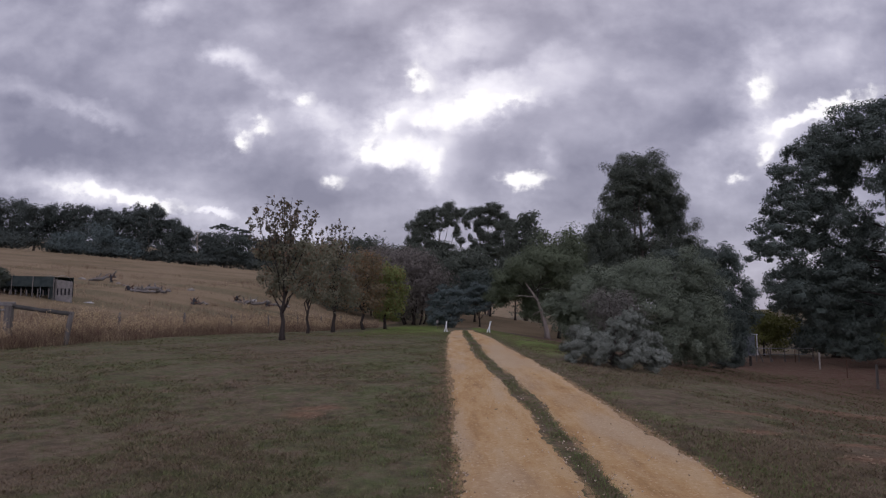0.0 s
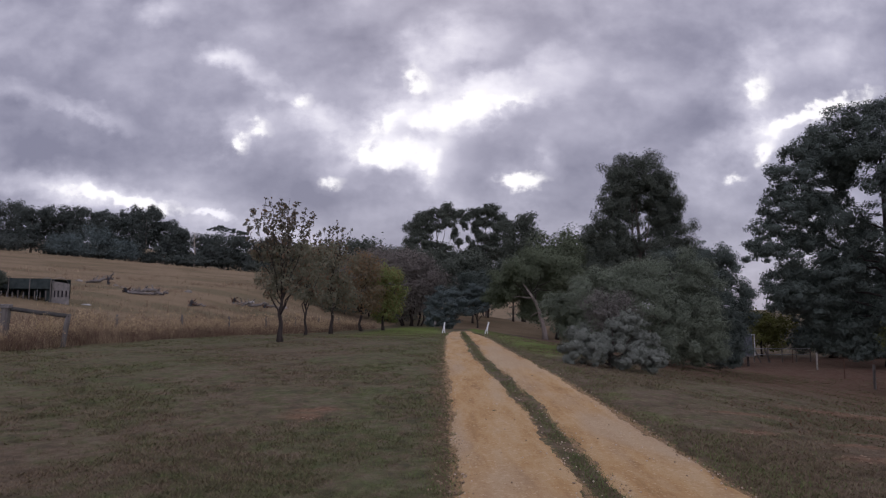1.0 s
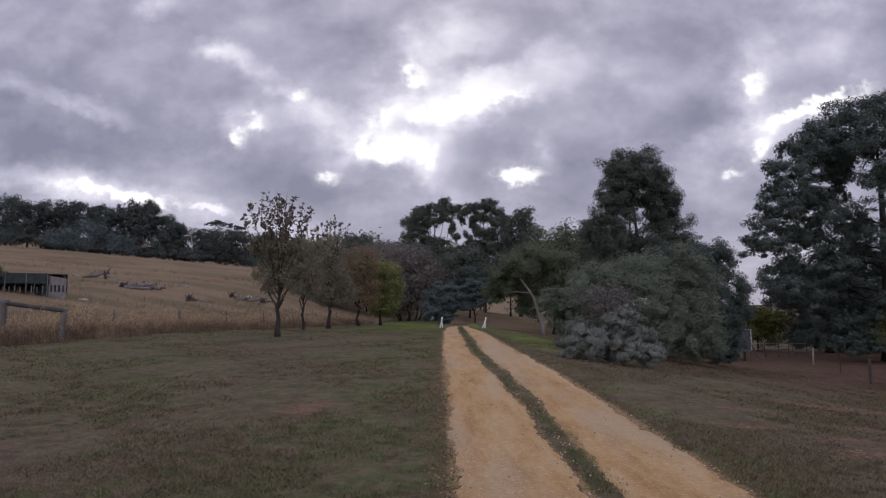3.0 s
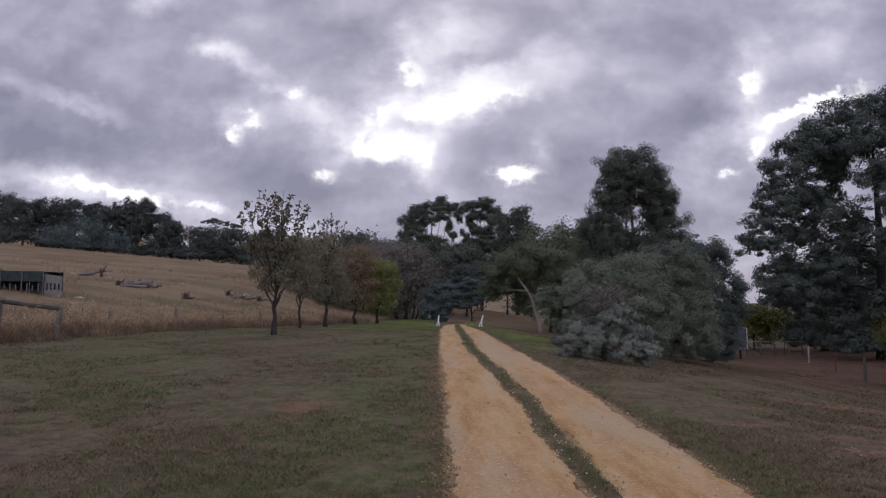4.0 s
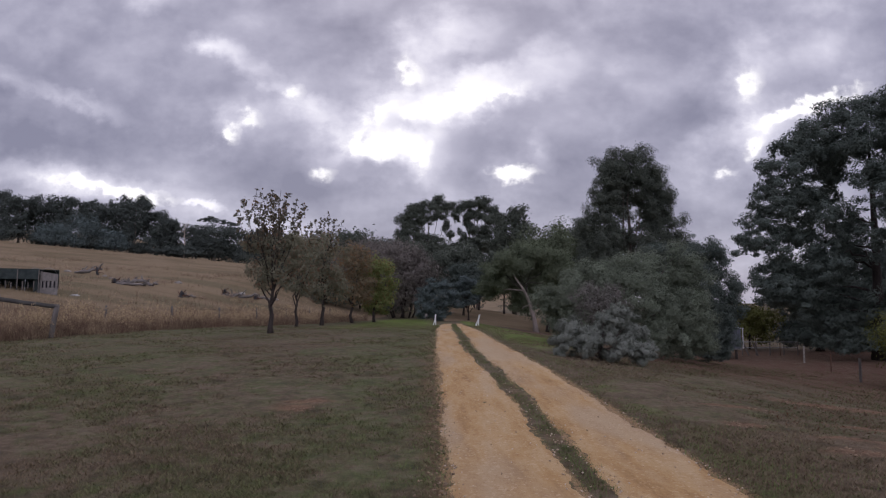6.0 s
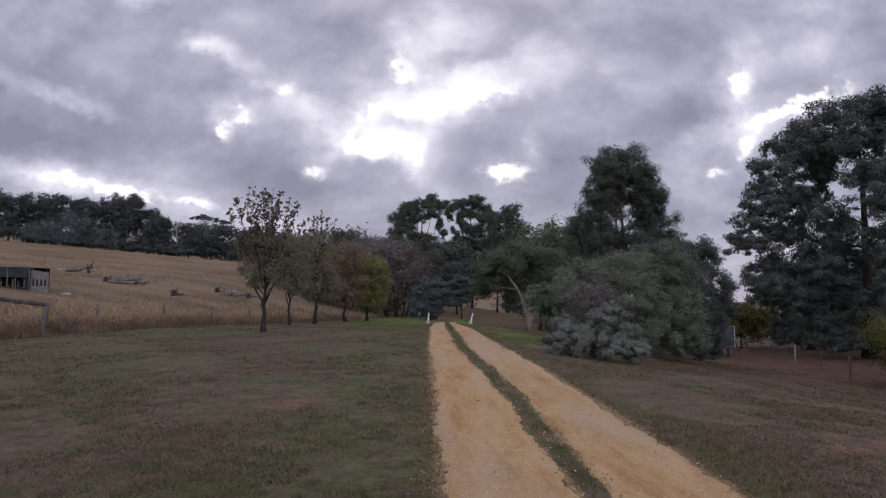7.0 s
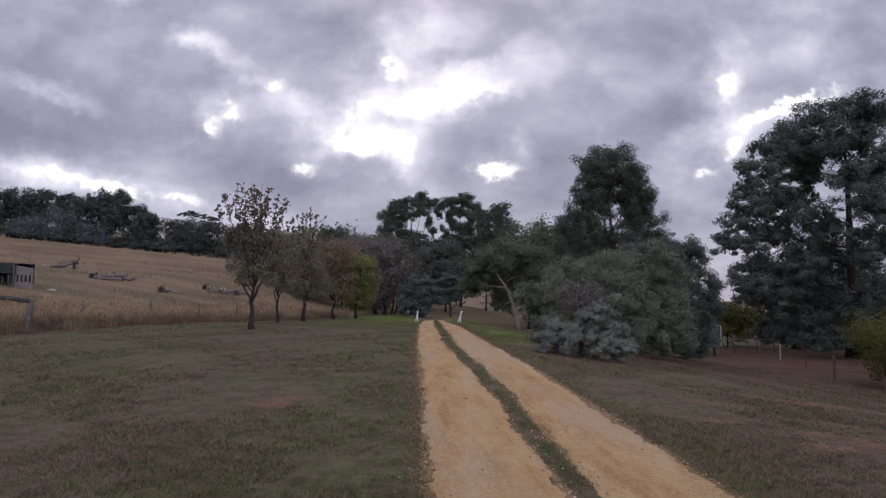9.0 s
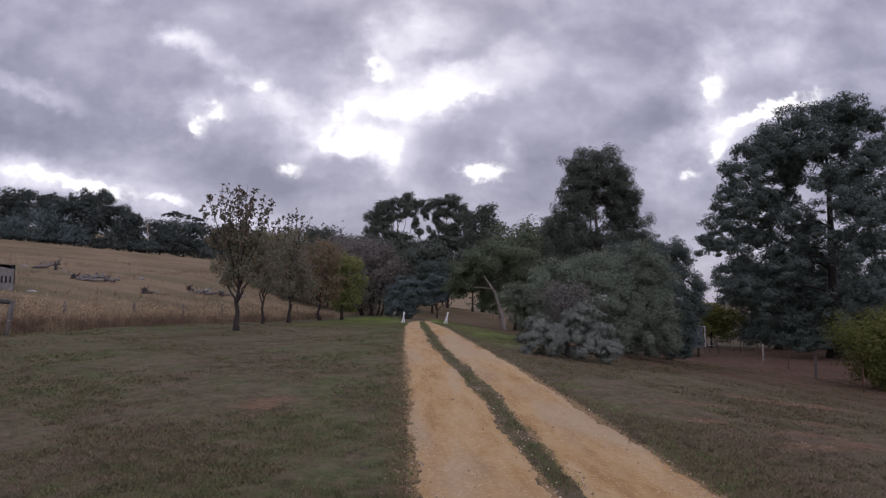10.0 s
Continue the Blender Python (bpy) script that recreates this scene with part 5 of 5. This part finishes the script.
def boulder(x, y, s, seed, mat, label):
    rng = np.random.default_rng(seed)
    bm = bmesh.new()
    bmesh.ops.create_icosphere(bm, subdivisions=2, radius=1.0)
    for v in bm.verts:
        v.co *= 0.8 + 0.35 * noise.noise(v.co * 1.3 + Vector((seed * 3.1, 0, 0)))
        v.co = Vector((v.co.x * s[0], v.co.y * s[1], v.co.z * s[2]))
    t = thing("boulder", x, y, label, "rock", "pale rocks on the paddock", turn=rng.uniform(0, 90))
    part("stone", bm, mat, t, smooth=True)


for i, (x, y, sx, sz) in enumerate([(-26.3, 46.9, 0.42, 0.14), (-32.4, 64, 0.3, 0.2), (-20.9, 70, 0.4, 0.3), (-18.0, 72, 0.6, 0.3), (-27, 67.5, 0.5, 0.3), (-34, 66, 0.4, 0.25), (-39, 68, 0.5, 0.25)]):
    boulder(x, y, (sx, sx * 0.7, sz), 300 + i, M_PALE_ROCK if i in (0, 2, 3) else M_ROCK, "low greyish rock half hidden in dry grass")


# ---- the fence and shed below the big conifer ----
def right_fence():
    posts = [(29.6, 53.5), (27.2, 46.0), (24.4, 38.5), (21.5, 31.6), (19.4, 25.5)]
    for i, (x, y) in enumerate(posts):
        pale = i in (1, 3)
        t = thing("fence_post", x, y, "pale concrete-grey square fence post" if pale else "thin dark steel fence post", "post", "posts of the wire fence")
        if pale:
            part("post", box(0.11, 0.10, 1.55, (0, 0, 0.44), 0.02), M_ROCK if i == 1 else M_TIMBER, t)
        else:
            part("post", box(0.05, 0.05, 1.4, (0, 0, 0.40), 0.006), M_RUST, t)
    t = thing("wire_fence", *posts[0], "plain wire strands between posts", "fence")
    for h in (0.3, 0.6, 0.9, 1.2):
        pts = [(x - posts[0][0], y - posts[0][1], gz(x, y) - gz(*posts[0]) + h) for x, y in posts]
        part("wire", tube(pts, [0.006] * len(pts), 4, 0.0), M_RUST, t)


right_fence()


def farm_gate():
    """A galvanised rail with posts and slanting props."""
    x0, x1, y = 26.6, 31.4, 54.0
    t = thing("farm_gate", x0, y, "galvanised steel farm gate with braced legs", "gate")
    n = x1 - x0
    d = gz(x1, y) - gz(x0, y)
    for h in (1.15, 0.65):
        part("rail", tube([(0, 0, h), (n / 2, 0, h + d / 2), (n, 0, h + d)], [0.03] * 3, 7, 0.0), M_STEEL, t)
    for k in range(5):
        x = n * k / 4
        part("upright", tube([(x, 0, -0.2 + d * k / 4), (x, 0, 1.18 + d * k / 4)], [0.05, 0.05], 7, 0.0), M_TIMBER, t)
    for k in (0, 1):
        part("brace", tube([(0.5 + k * 0.8, -0.1, 0), (0.15 + k * 0.8, 0, 1.0)], [0.06, 0.055], 6, 0.03), M_TIMBER, t)


farm_gate()


def shed():
    t = thing("shed", 22.55, 50.5, "small blue-grey sheet-steel shed raised on posts", "shed")
    w, dp, lo, h = 3.2, 2.6, 0.85, 1.55
    for k in range(16):
        part("sheet", box(w / 16 - 0.012, 0.04, h, (-w / 2 + (k + 0.5) * w / 16, -dp / 2 + 0.01 * (k % 2), lo + h / 2), 0.01), M_SHED, t)
    part("side_wall", box(0.04, dp, h, (w / 2, 0, lo + h / 2), 0.006), M_SHED, t)
    part("side_wall", box(0.04, dp, h, (-w / 2, 0, lo + h / 2), 0.006), M_SHED, t)
    part("back_wall", box(w, 0.04, h, (0, dp / 2, lo + h / 2), 0.006), M_SHED, t)
    part("floor", box(w + 0.1, dp + 0.1, 0.1, (0, 0, lo - 0.05), 0.01), M_TIMBER, t)
    part("roof", box(w + 0.3, dp + 0.3, 0.06, (0, 0, lo + h + 0.03), 0.01), M_STEEL, t)
    for sx in (-1, 1):
        for sy in (-1, 1):
            part("stump", tube([(sx * w * 0.42, sy * dp * 0.4, -0.3), (sx * w * 0.42, sy * dp * 0.4, lo - 0.08)], [0.1, 0.09], 7, 0.03), M_DARK_BARK, t)
    pipe = part("downpipe", tube([(w / 2 + 0.12, -dp / 2 - 0.1, lo), (w / 2 + 0.12, -dp / 2 - 0.1, lo + h)], [0.04, 0.04], 10, 0.0), M_PALE_ROCK, t, "pale pipe")
    part("cap", box(0.13, 0.13, 0.07, (w / 2 + 0.12, -dp / 2 - 0.1, lo + h + 0.02), 0.02), M_PALE_ROCK, pipe)


shed()


# ---- grass, straw, stones and litter ----
def blades(name, x, y, h, wid, per, mat, label, category, seed, lean=0.35, drop=0.01, tuft=0.1):
    """Tufts of leaning blades, each a narrow pointed triangle."""
    rng = np.random.default_rng(seed)
    X, Y, Hh = np.repeat(x, per), np.repeat(y, per), np.repeat(h, per)
    n = len(X)
    X = X + rng.normal(0, 1, n) * tuft
    Y = Y + rng.normal(0, 1, n) * tuft
    Hh = Hh * rng.uniform(0.55, 1.1, n)
    a, b = rng.uniform(0, 2 * np.pi, n), rng.uniform(0, 2 * np.pi, n)
    ln = (0.5 * lean + np.abs(rng.normal(0, lean, n))) * Hh
    Z = ground_z(X, Y) - drop
    base = np.stack([X, Y, Z], 1)
    side = np.stack([-np.sin(b), np.cos(b), 0 * a], 1) * (np.repeat(np.broadcast_to(wid, len(x)), per) * rng.uniform(0.6, 1.4, n))[:, None]
    off = np.stack([np.cos(b), np.sin(b), 0 * b], 1) * ln[:, None]
    up = np.stack([0 * a, 0 * a, Hh], 1)
    low = base - up * 0.15
    v = np.stack([low + side, base + off + up * 0.98, low - side], 1).reshape(-1, 3)
    f = np.arange(3 * n).reshape(n, 3)
    ob = new(name, dress(quads_mesh(name, v, f), mat))
    return tagged(ob, label, category, kind="stuff")


def fan(n, seed, near, far, wide, power):
    """Places round the spot, thinning out with distance."""
    rng = np.random.default_rng(seed)
    d = near * (far / near) ** (rng.random(n) ** power)
    a = rng.uniform(-wide, wide, n)
    return d * np.sin(a), d * np.cos(a)


def lawn():
    x, y = fan(62000, 1, 3.0, 45, 1.0, 0.9)
    e = -19.25 + 0.17 * y - x
    off_road = (x < edge(0, y) - 0.03) | (x > edge(3, y) + 0.03)
    thick = np.sin(x * 0.9 + 1.3) * np.sin(y * 0.7) + 0.6 * np.sin(x * 2.3 + y * 1.7) + np.random.default_rng(3).normal(0, 0.7, len(x))
    ok = off_road & (e < 0.2) & (thick > -1.7 + 4.2 * worn_spots(x, y))
    x, y = x[ok], y[ok]
    h = 0.018 + 0.022 * np.random.default_rng(2).random(len(x)) + 0.0006 * np.hypot(x, y)
    right = x > 5.5
    wid = 0.0035 + 0.00035 * np.hypot(x, y)
    blades("lawn_grass", x[~right], y[~right], h[~right], wid[~right], 7, M_BLADE, "short patchy dry lawn grass", "grass", 5, 1.3, 0.004, 0.07)
    rng = np.random.default_rng(9)
    tx, ty = fan(3600, 8, 4.0, 40, 1.0, 0.8)
    ok = ((tx < 0.0) | (tx > 2.9)) & (-19.25 + 0.17 * ty - tx < 0.1) & (tx < 5.5) & (worn_spots(tx, ty) < 0.3)
    tx, ty = tx[ok], ty[ok]
    blades("lawn_tufts", tx, ty, rng.uniform(0.03, 0.075, len(tx)), 0.004 + 0.0003 * np.hypot(tx, ty), 6, M_BLADE, "scattered taller tufts in the dry lawn", "grass", 7, 0.9, 0.004, 0.05)
    # clumps of darker green, a hand to an arm wide
    cx, cy = fan(1500, 18, 3.6, 34, 0.95, 0.85)
    green = np.sin(cx * 0.8 + 0.6 * np.sin(cy * 0.5)) + 0.7 * np.sin(cy * 0.9 + 1.1 + cx * 0.3) + 1.1 * np.exp(-((cx + 1.3) / 1.5) ** 2)
    ok = ((cx < -0.25) | (cx > 3.1)) & (-19.25 + 0.17 * cy - cx < -0.3) & (cx < 9) & (green + rng.normal(0, 0.6, len(cx)) > 0.1) & (worn_spots(cx, cy) < 0.3)
    cx, cy = cx[ok], cy[ok]
    wide = rng.uniform(0.05, 0.20, len(cx))
    mx = (cx[:, None] + rng.normal(0, 1, (len(cx), 12)) * wide[:, None] * 1.5).ravel()
    my = (cy[:, None] + rng.normal(0, 1, (len(cx), 12)) * wide[:, None]).ravel()
    blades("lawn_clumps", mx, my, rng.uniform(0.018, 0.05, len(mx)), 0.0035 + 0.0003 * np.hypot(mx, my), 5, M_BLADE_CLUMP, "darker green clumps in the dry lawn", "grass", 17, 1.1, 0.004, 0.03)
    blades("sparse_grass", x[right], y[right], h[right] * 1.1, wid[right], 6, M_BLADE_DRY, "thin dry grass over leaf litter", "grass", 6, 1.7, 0.004, 0.08)


lawn()


def verge():
    """Greener tufts on the strip between the wheel tracks and along the drive's edges."""
    rng = np.random.default_rng(12)
    y = 4 + 50 * rng.random(4600) ** 1.6
    lo, hi = edge(1, y), edge(2, y)
    x = (lo + hi) / 2 + (hi - lo) * 0.5 * rng.normal(0, 0.55, len(y)).clip(-1.15, 1.15)
    thin = 1.3 * np.exp(-((y - 15.2) / 1.1) ** 2) * (x < (lo + hi) / 2 + 0.05)
    keep = np.sin(y * 2.1) + np.sin(y * 5.3 + 1) + rng.normal(0, 0.6, len(y)) > -0.8 + thin
    x, y = x[keep], y[keep]
    blades("drive_strip_grass", x, y, rng.uniform(0.015, 0.055, len(y)), 0.005, 6, M_BLADE_GREEN, "green grass strip between the wheel tracks", "grass", 13, 0.9, 0.005, 0.05)
    y = 4 + 45 * rng.random(5600) ** 1.7
    side = rng.random(len(y)) < 0.4
    x = np.where(side, edge(0, y) - 0.03 - np.abs(rng.normal(0, 0.45, len(y))), edge(3, y) + 0.04 + np.abs(rng.normal(0, 0.6, len(y))))
    blades("verge_grass", x, y, rng.uniform(0.025, 0.065, len(y)), 0.005, 5, M_BLADE_GREEN, "greener grass along the edges of the drive", "grass", 14, 0.9, 0.005, 0.05)
    y = 32 + 26 * rng.random(5000)
    x = np.where(rng.random(len(y)) < 0.6, rng.normal(-3.2, 2.0, len(y)), rng.normal(4.6, 0.9, len(y)))
    ok = (x < 0.1) | (x > 3.3)
    blades("green_lawn_grass", x[ok], y[ok], rng.uniform(0.04, 0.08, ok.sum()), 0.012, 4, M_BLADE_GREEN, "fresh green grass near the white posts", "grass", 15, 1.0, 0.005, 0.12)


verge()


def straw():
    rng = np.random.default_rng(21)
    # the tall unmown strip along the fence grows in clumps of uneven height
    def clumps(n, deep, each, tall, spread):
        cy = 17 + 52 * rng.random(n) ** 1.15
        ce = rng.exponential(deep, n) - 0.15
        size = rng.uniform(0.35, 1.0, n)
        lie = 0.5 + 0.3 * np.sin(cy * 0.55 + 0.5 * ce) + 0.25 * np.sin(cy * 1.37 + 2.0 + 0.9 * ce)
        top = tall * (0.45 + 0.55 * np.clip(lie, 0, 1)) * rng.uniform(0.6, 1.1, n) * np.exp(-np.maximum(ce, 0) / 14)
        a, r = rng.uniform(0, 6.28, (n, each)), np.sqrt(rng.random((n, each)))
        y = cy[:, None] + np.sin(a) * r * size[:, None] * spread
        x = (-19.25 + 0.17 * cy - ce)[:, None] + np.cos(a) * r * size[:, None] * spread
        h = top[:, None] * (1 - 0.45 * r ** 2)
        return x.ravel(), y.ravel(), h.ravel()
    x, y, h = clumps(620, 2.3, 30, 1.55, 1.25)
    blades("tall_dry_grass", x, y, np.clip(h, 0.25, 1.7), 0.0065, 4, M_STRAW, "tall straw-coloured unmown grass", "grass", 22, 0.55, 0.03, 0.16)
    x, y, h = clumps(300, 2.0, 26, 1.6, 1.1)
    tips = np.stack([x, y, ground_z(x, y) + h * rng.uniform(0.75, 1.05, len(x))], 1) + rng.normal(0, 0.06, (len(x), 3))
    v, f = leaf_cloud(np.repeat(tips, 3, 0) + rng.normal(0, 0.05, (3 * len(x), 3)), 0.11, 0.22, 27, -1.2)
    tagged(new("seed_heads", dress(quads_mesh("seed_heads", v, f), M_PLUME)), "pale feathery seed heads on the tall grass", "grass", kind="stuff")
    blades("seed_stalks", x, y, h, 0.006, 1, M_STRAW, "thin straw stalks under the seed heads", "grass", 28, 0.15, 0.03, 0.03)
    y = 18 + 48 * rng.random(5500) ** 1.2
    x = -19.25 + 0.17 * y - rng.exponential(1.6, len(y)) + rng.normal(0, 0.1, len(y))
    blades("low_dry_grass", x, y, rng.uniform(0.25, 0.85, len(y)), 0.010, 7, M_STRAW_RED, "reddish dry undergrowth at the foot of tall grass", "grass", 24, 0.3, 0.03)
    y = 30 + 60 * rng.random(2600) ** 1.2
    e = 6 + 45 * rng.random(len(y))
    keep = np.sin(y * 0.35 + e * 0.2) + np.sin(e * 0.55 + 2) + rng.normal(0, 0.6, len(y)) > 0.5
    x, y = (-19.25 + 0.17 * y - e)[keep], y[keep]
    blades("paddock_tufts", x, y, rng.uniform(0.35, 0.8, len(y)), 0.014, 9, M_STRAW, "pale taller tufts on the dry paddock", "grass", 25, 0.35, 0.03, 0.2)
    # the open paddock
    y = 22 + 120 * rng.random(11000) ** 1.3
    e = 4 + 110 * rng.random(len(y)) ** 1.2
    x = -19.25 + 0.17 * y - e
    olive = olive_zone(x, y)
    dull = olive + rng.normal(0, 0.15, len(x)) > 0.45
    near = dull & (x > -1.0 * y - 12)
    blades("olive_grass", x[near], y[near], rng.uniform(0.08, 0.22, near.sum()), 0.016, 4, M_OLIVE_GRASS, "dull olive grass between the fallen logs", "grass", 26, 1.2, 0.03, 0.3)
    ok = (x > -1.0 * y - 12) & ~dull
    x, y = x[ok], y[ok]
    blades("paddock_grass", x, y, rng.uniform(0.08, 0.24, len(y)) * (0.9 + 0.004 * y), 0.016, 4, M_PADDOCK, "dry golden paddock grass", "grass", 23, 1.5, 0.03, 0.25)


straw()


def pebbles():
    rng = np.random.default_rng(31)
    n = 1500
    y = 4 + 34 * rng.random(n) ** 1.8
    which = rng.integers(0, 4, n)
    x = np.choose(which, [edge(k, y) for k in range(4)]) + rng.normal(0, 0.07, n)
    loose = rng.random(n) < 0.25
    x = np.where(loose, rng.uniform(0.2, 2.8, n), x)
    r = rng.uniform(0.005, 0.017, n)
    corner = np.array([(1, 0, 0), (0, 1, 0), (-1, 0, 0), (0, -1, 0), (0, 0, 0.7), (0, 0, -0.7)], float)
    jit = corner[None] * rng.uniform(0.6, 1.3, (n, 6, 1))
    a = rng.uniform(0, 6.28, n)
    c, s = np.cos(a)[:, None], np.sin(a)[:, None]
    v = np.stack([jit[..., 0] * c - jit[..., 1] * s, jit[..., 0] * s + jit[..., 1] * c, jit[..., 2]], -1) * r[:, None, None]
    v += np.stack([x, y, ground_z(x, y) + 0.022 + r * 0.3], -1)[:, None]
    tri = np.array([(0, 1, 4), (1, 2, 4), (2, 3, 4), (3, 0, 4), (1, 0, 5), (2, 1, 5), (3, 2, 5), (0, 3, 5)])
    f = (np.arange(n)[:, None, None] * 6 + tri[None]).reshape(-1, 3)
    tagged(new("loose_stones", dress(quads_mesh("loose_stones", v.reshape(-1, 3), f), M_STONE)), "loose pale stones along the wheel tracks", "stones", kind="stuff")


pebbles()


def clods():
    """Crumbled dark soil and grit along the left edge of the drive."""
    rng = np.random.default_rng(35)
    n = 1100
    y = 4.5 + 22 * rng.random(n) ** 1.5
    x = edge(0, y) - np.abs(rng.normal(0, 0.15, n)) + rng.normal(0, 0.05, n)
    spot = rng.random(n) < 0.4
    pick = np.array(BARE)[rng.integers(0, len(BARE), n)]
    x = np.where(spot, pick[:, 0] + rng.normal(0, 0.55, n) * pick[:, 2], x)
    y = np.where(spot, pick[:, 1] + rng.normal(0, 0.55, n) * pick[:, 3], y)
    r = rng.uniform(0.006, 0.022, n)
    c = np.stack([x, y, ground_z(x, y) + r * 0.25], -1)
    d = rng.standard_normal((n, 8, 3))
    d /= np.linalg.norm(d, axis=2)[..., None]
    cube = np.array([(-1, -1, -1), (1, -1, -1), (1, 1, -1), (-1, 1, -1), (-1, -1, 1), (1, -1, 1), (1, 1, 1), (-1, 1, 1)], float) * (1, 1, 0.55)
    v = c[:, None] + (cube[None] * 0.62 + d * 0.3) * r[:, None, None]
    q = np.array([(0, 3, 2, 1), (4, 5, 6, 7), (0, 1, 5, 4), (1, 2, 6, 5), (2, 3, 7, 6), (3, 0, 4, 7)])
    f = (np.arange(n)[:, None, None] * 8 + q[None]).reshape(-1, 4)
    tagged(new("soil_clods", dress(quads_mesh("soil_clods", v.reshape(-1, 3), f), M_CLOD)), "crumbled brown soil beside the drive and on scraped spots", "soil", kind="stuff")


clods()


def litter():
    rng = np.random.default_rng(41)
    n = 12000
    x, y = rng.uniform(5, 26, n), 9 + 34 * rng.random(n) ** 1.4
    c = np.stack([x, y, ground_z(x, y) + rng.uniform(0.0, 0.03, n)], 1)
    v, f = leaf_cloud(c, 0.035, 0.4, 42)
    tagged(new("leaf_litter", dress(quads_mesh("leaf_litter", v, f), M_LITTER)), "fallen reddish-brown leaves and twigs under the shrubs", "leaf litter", kind="stuff")


litter()
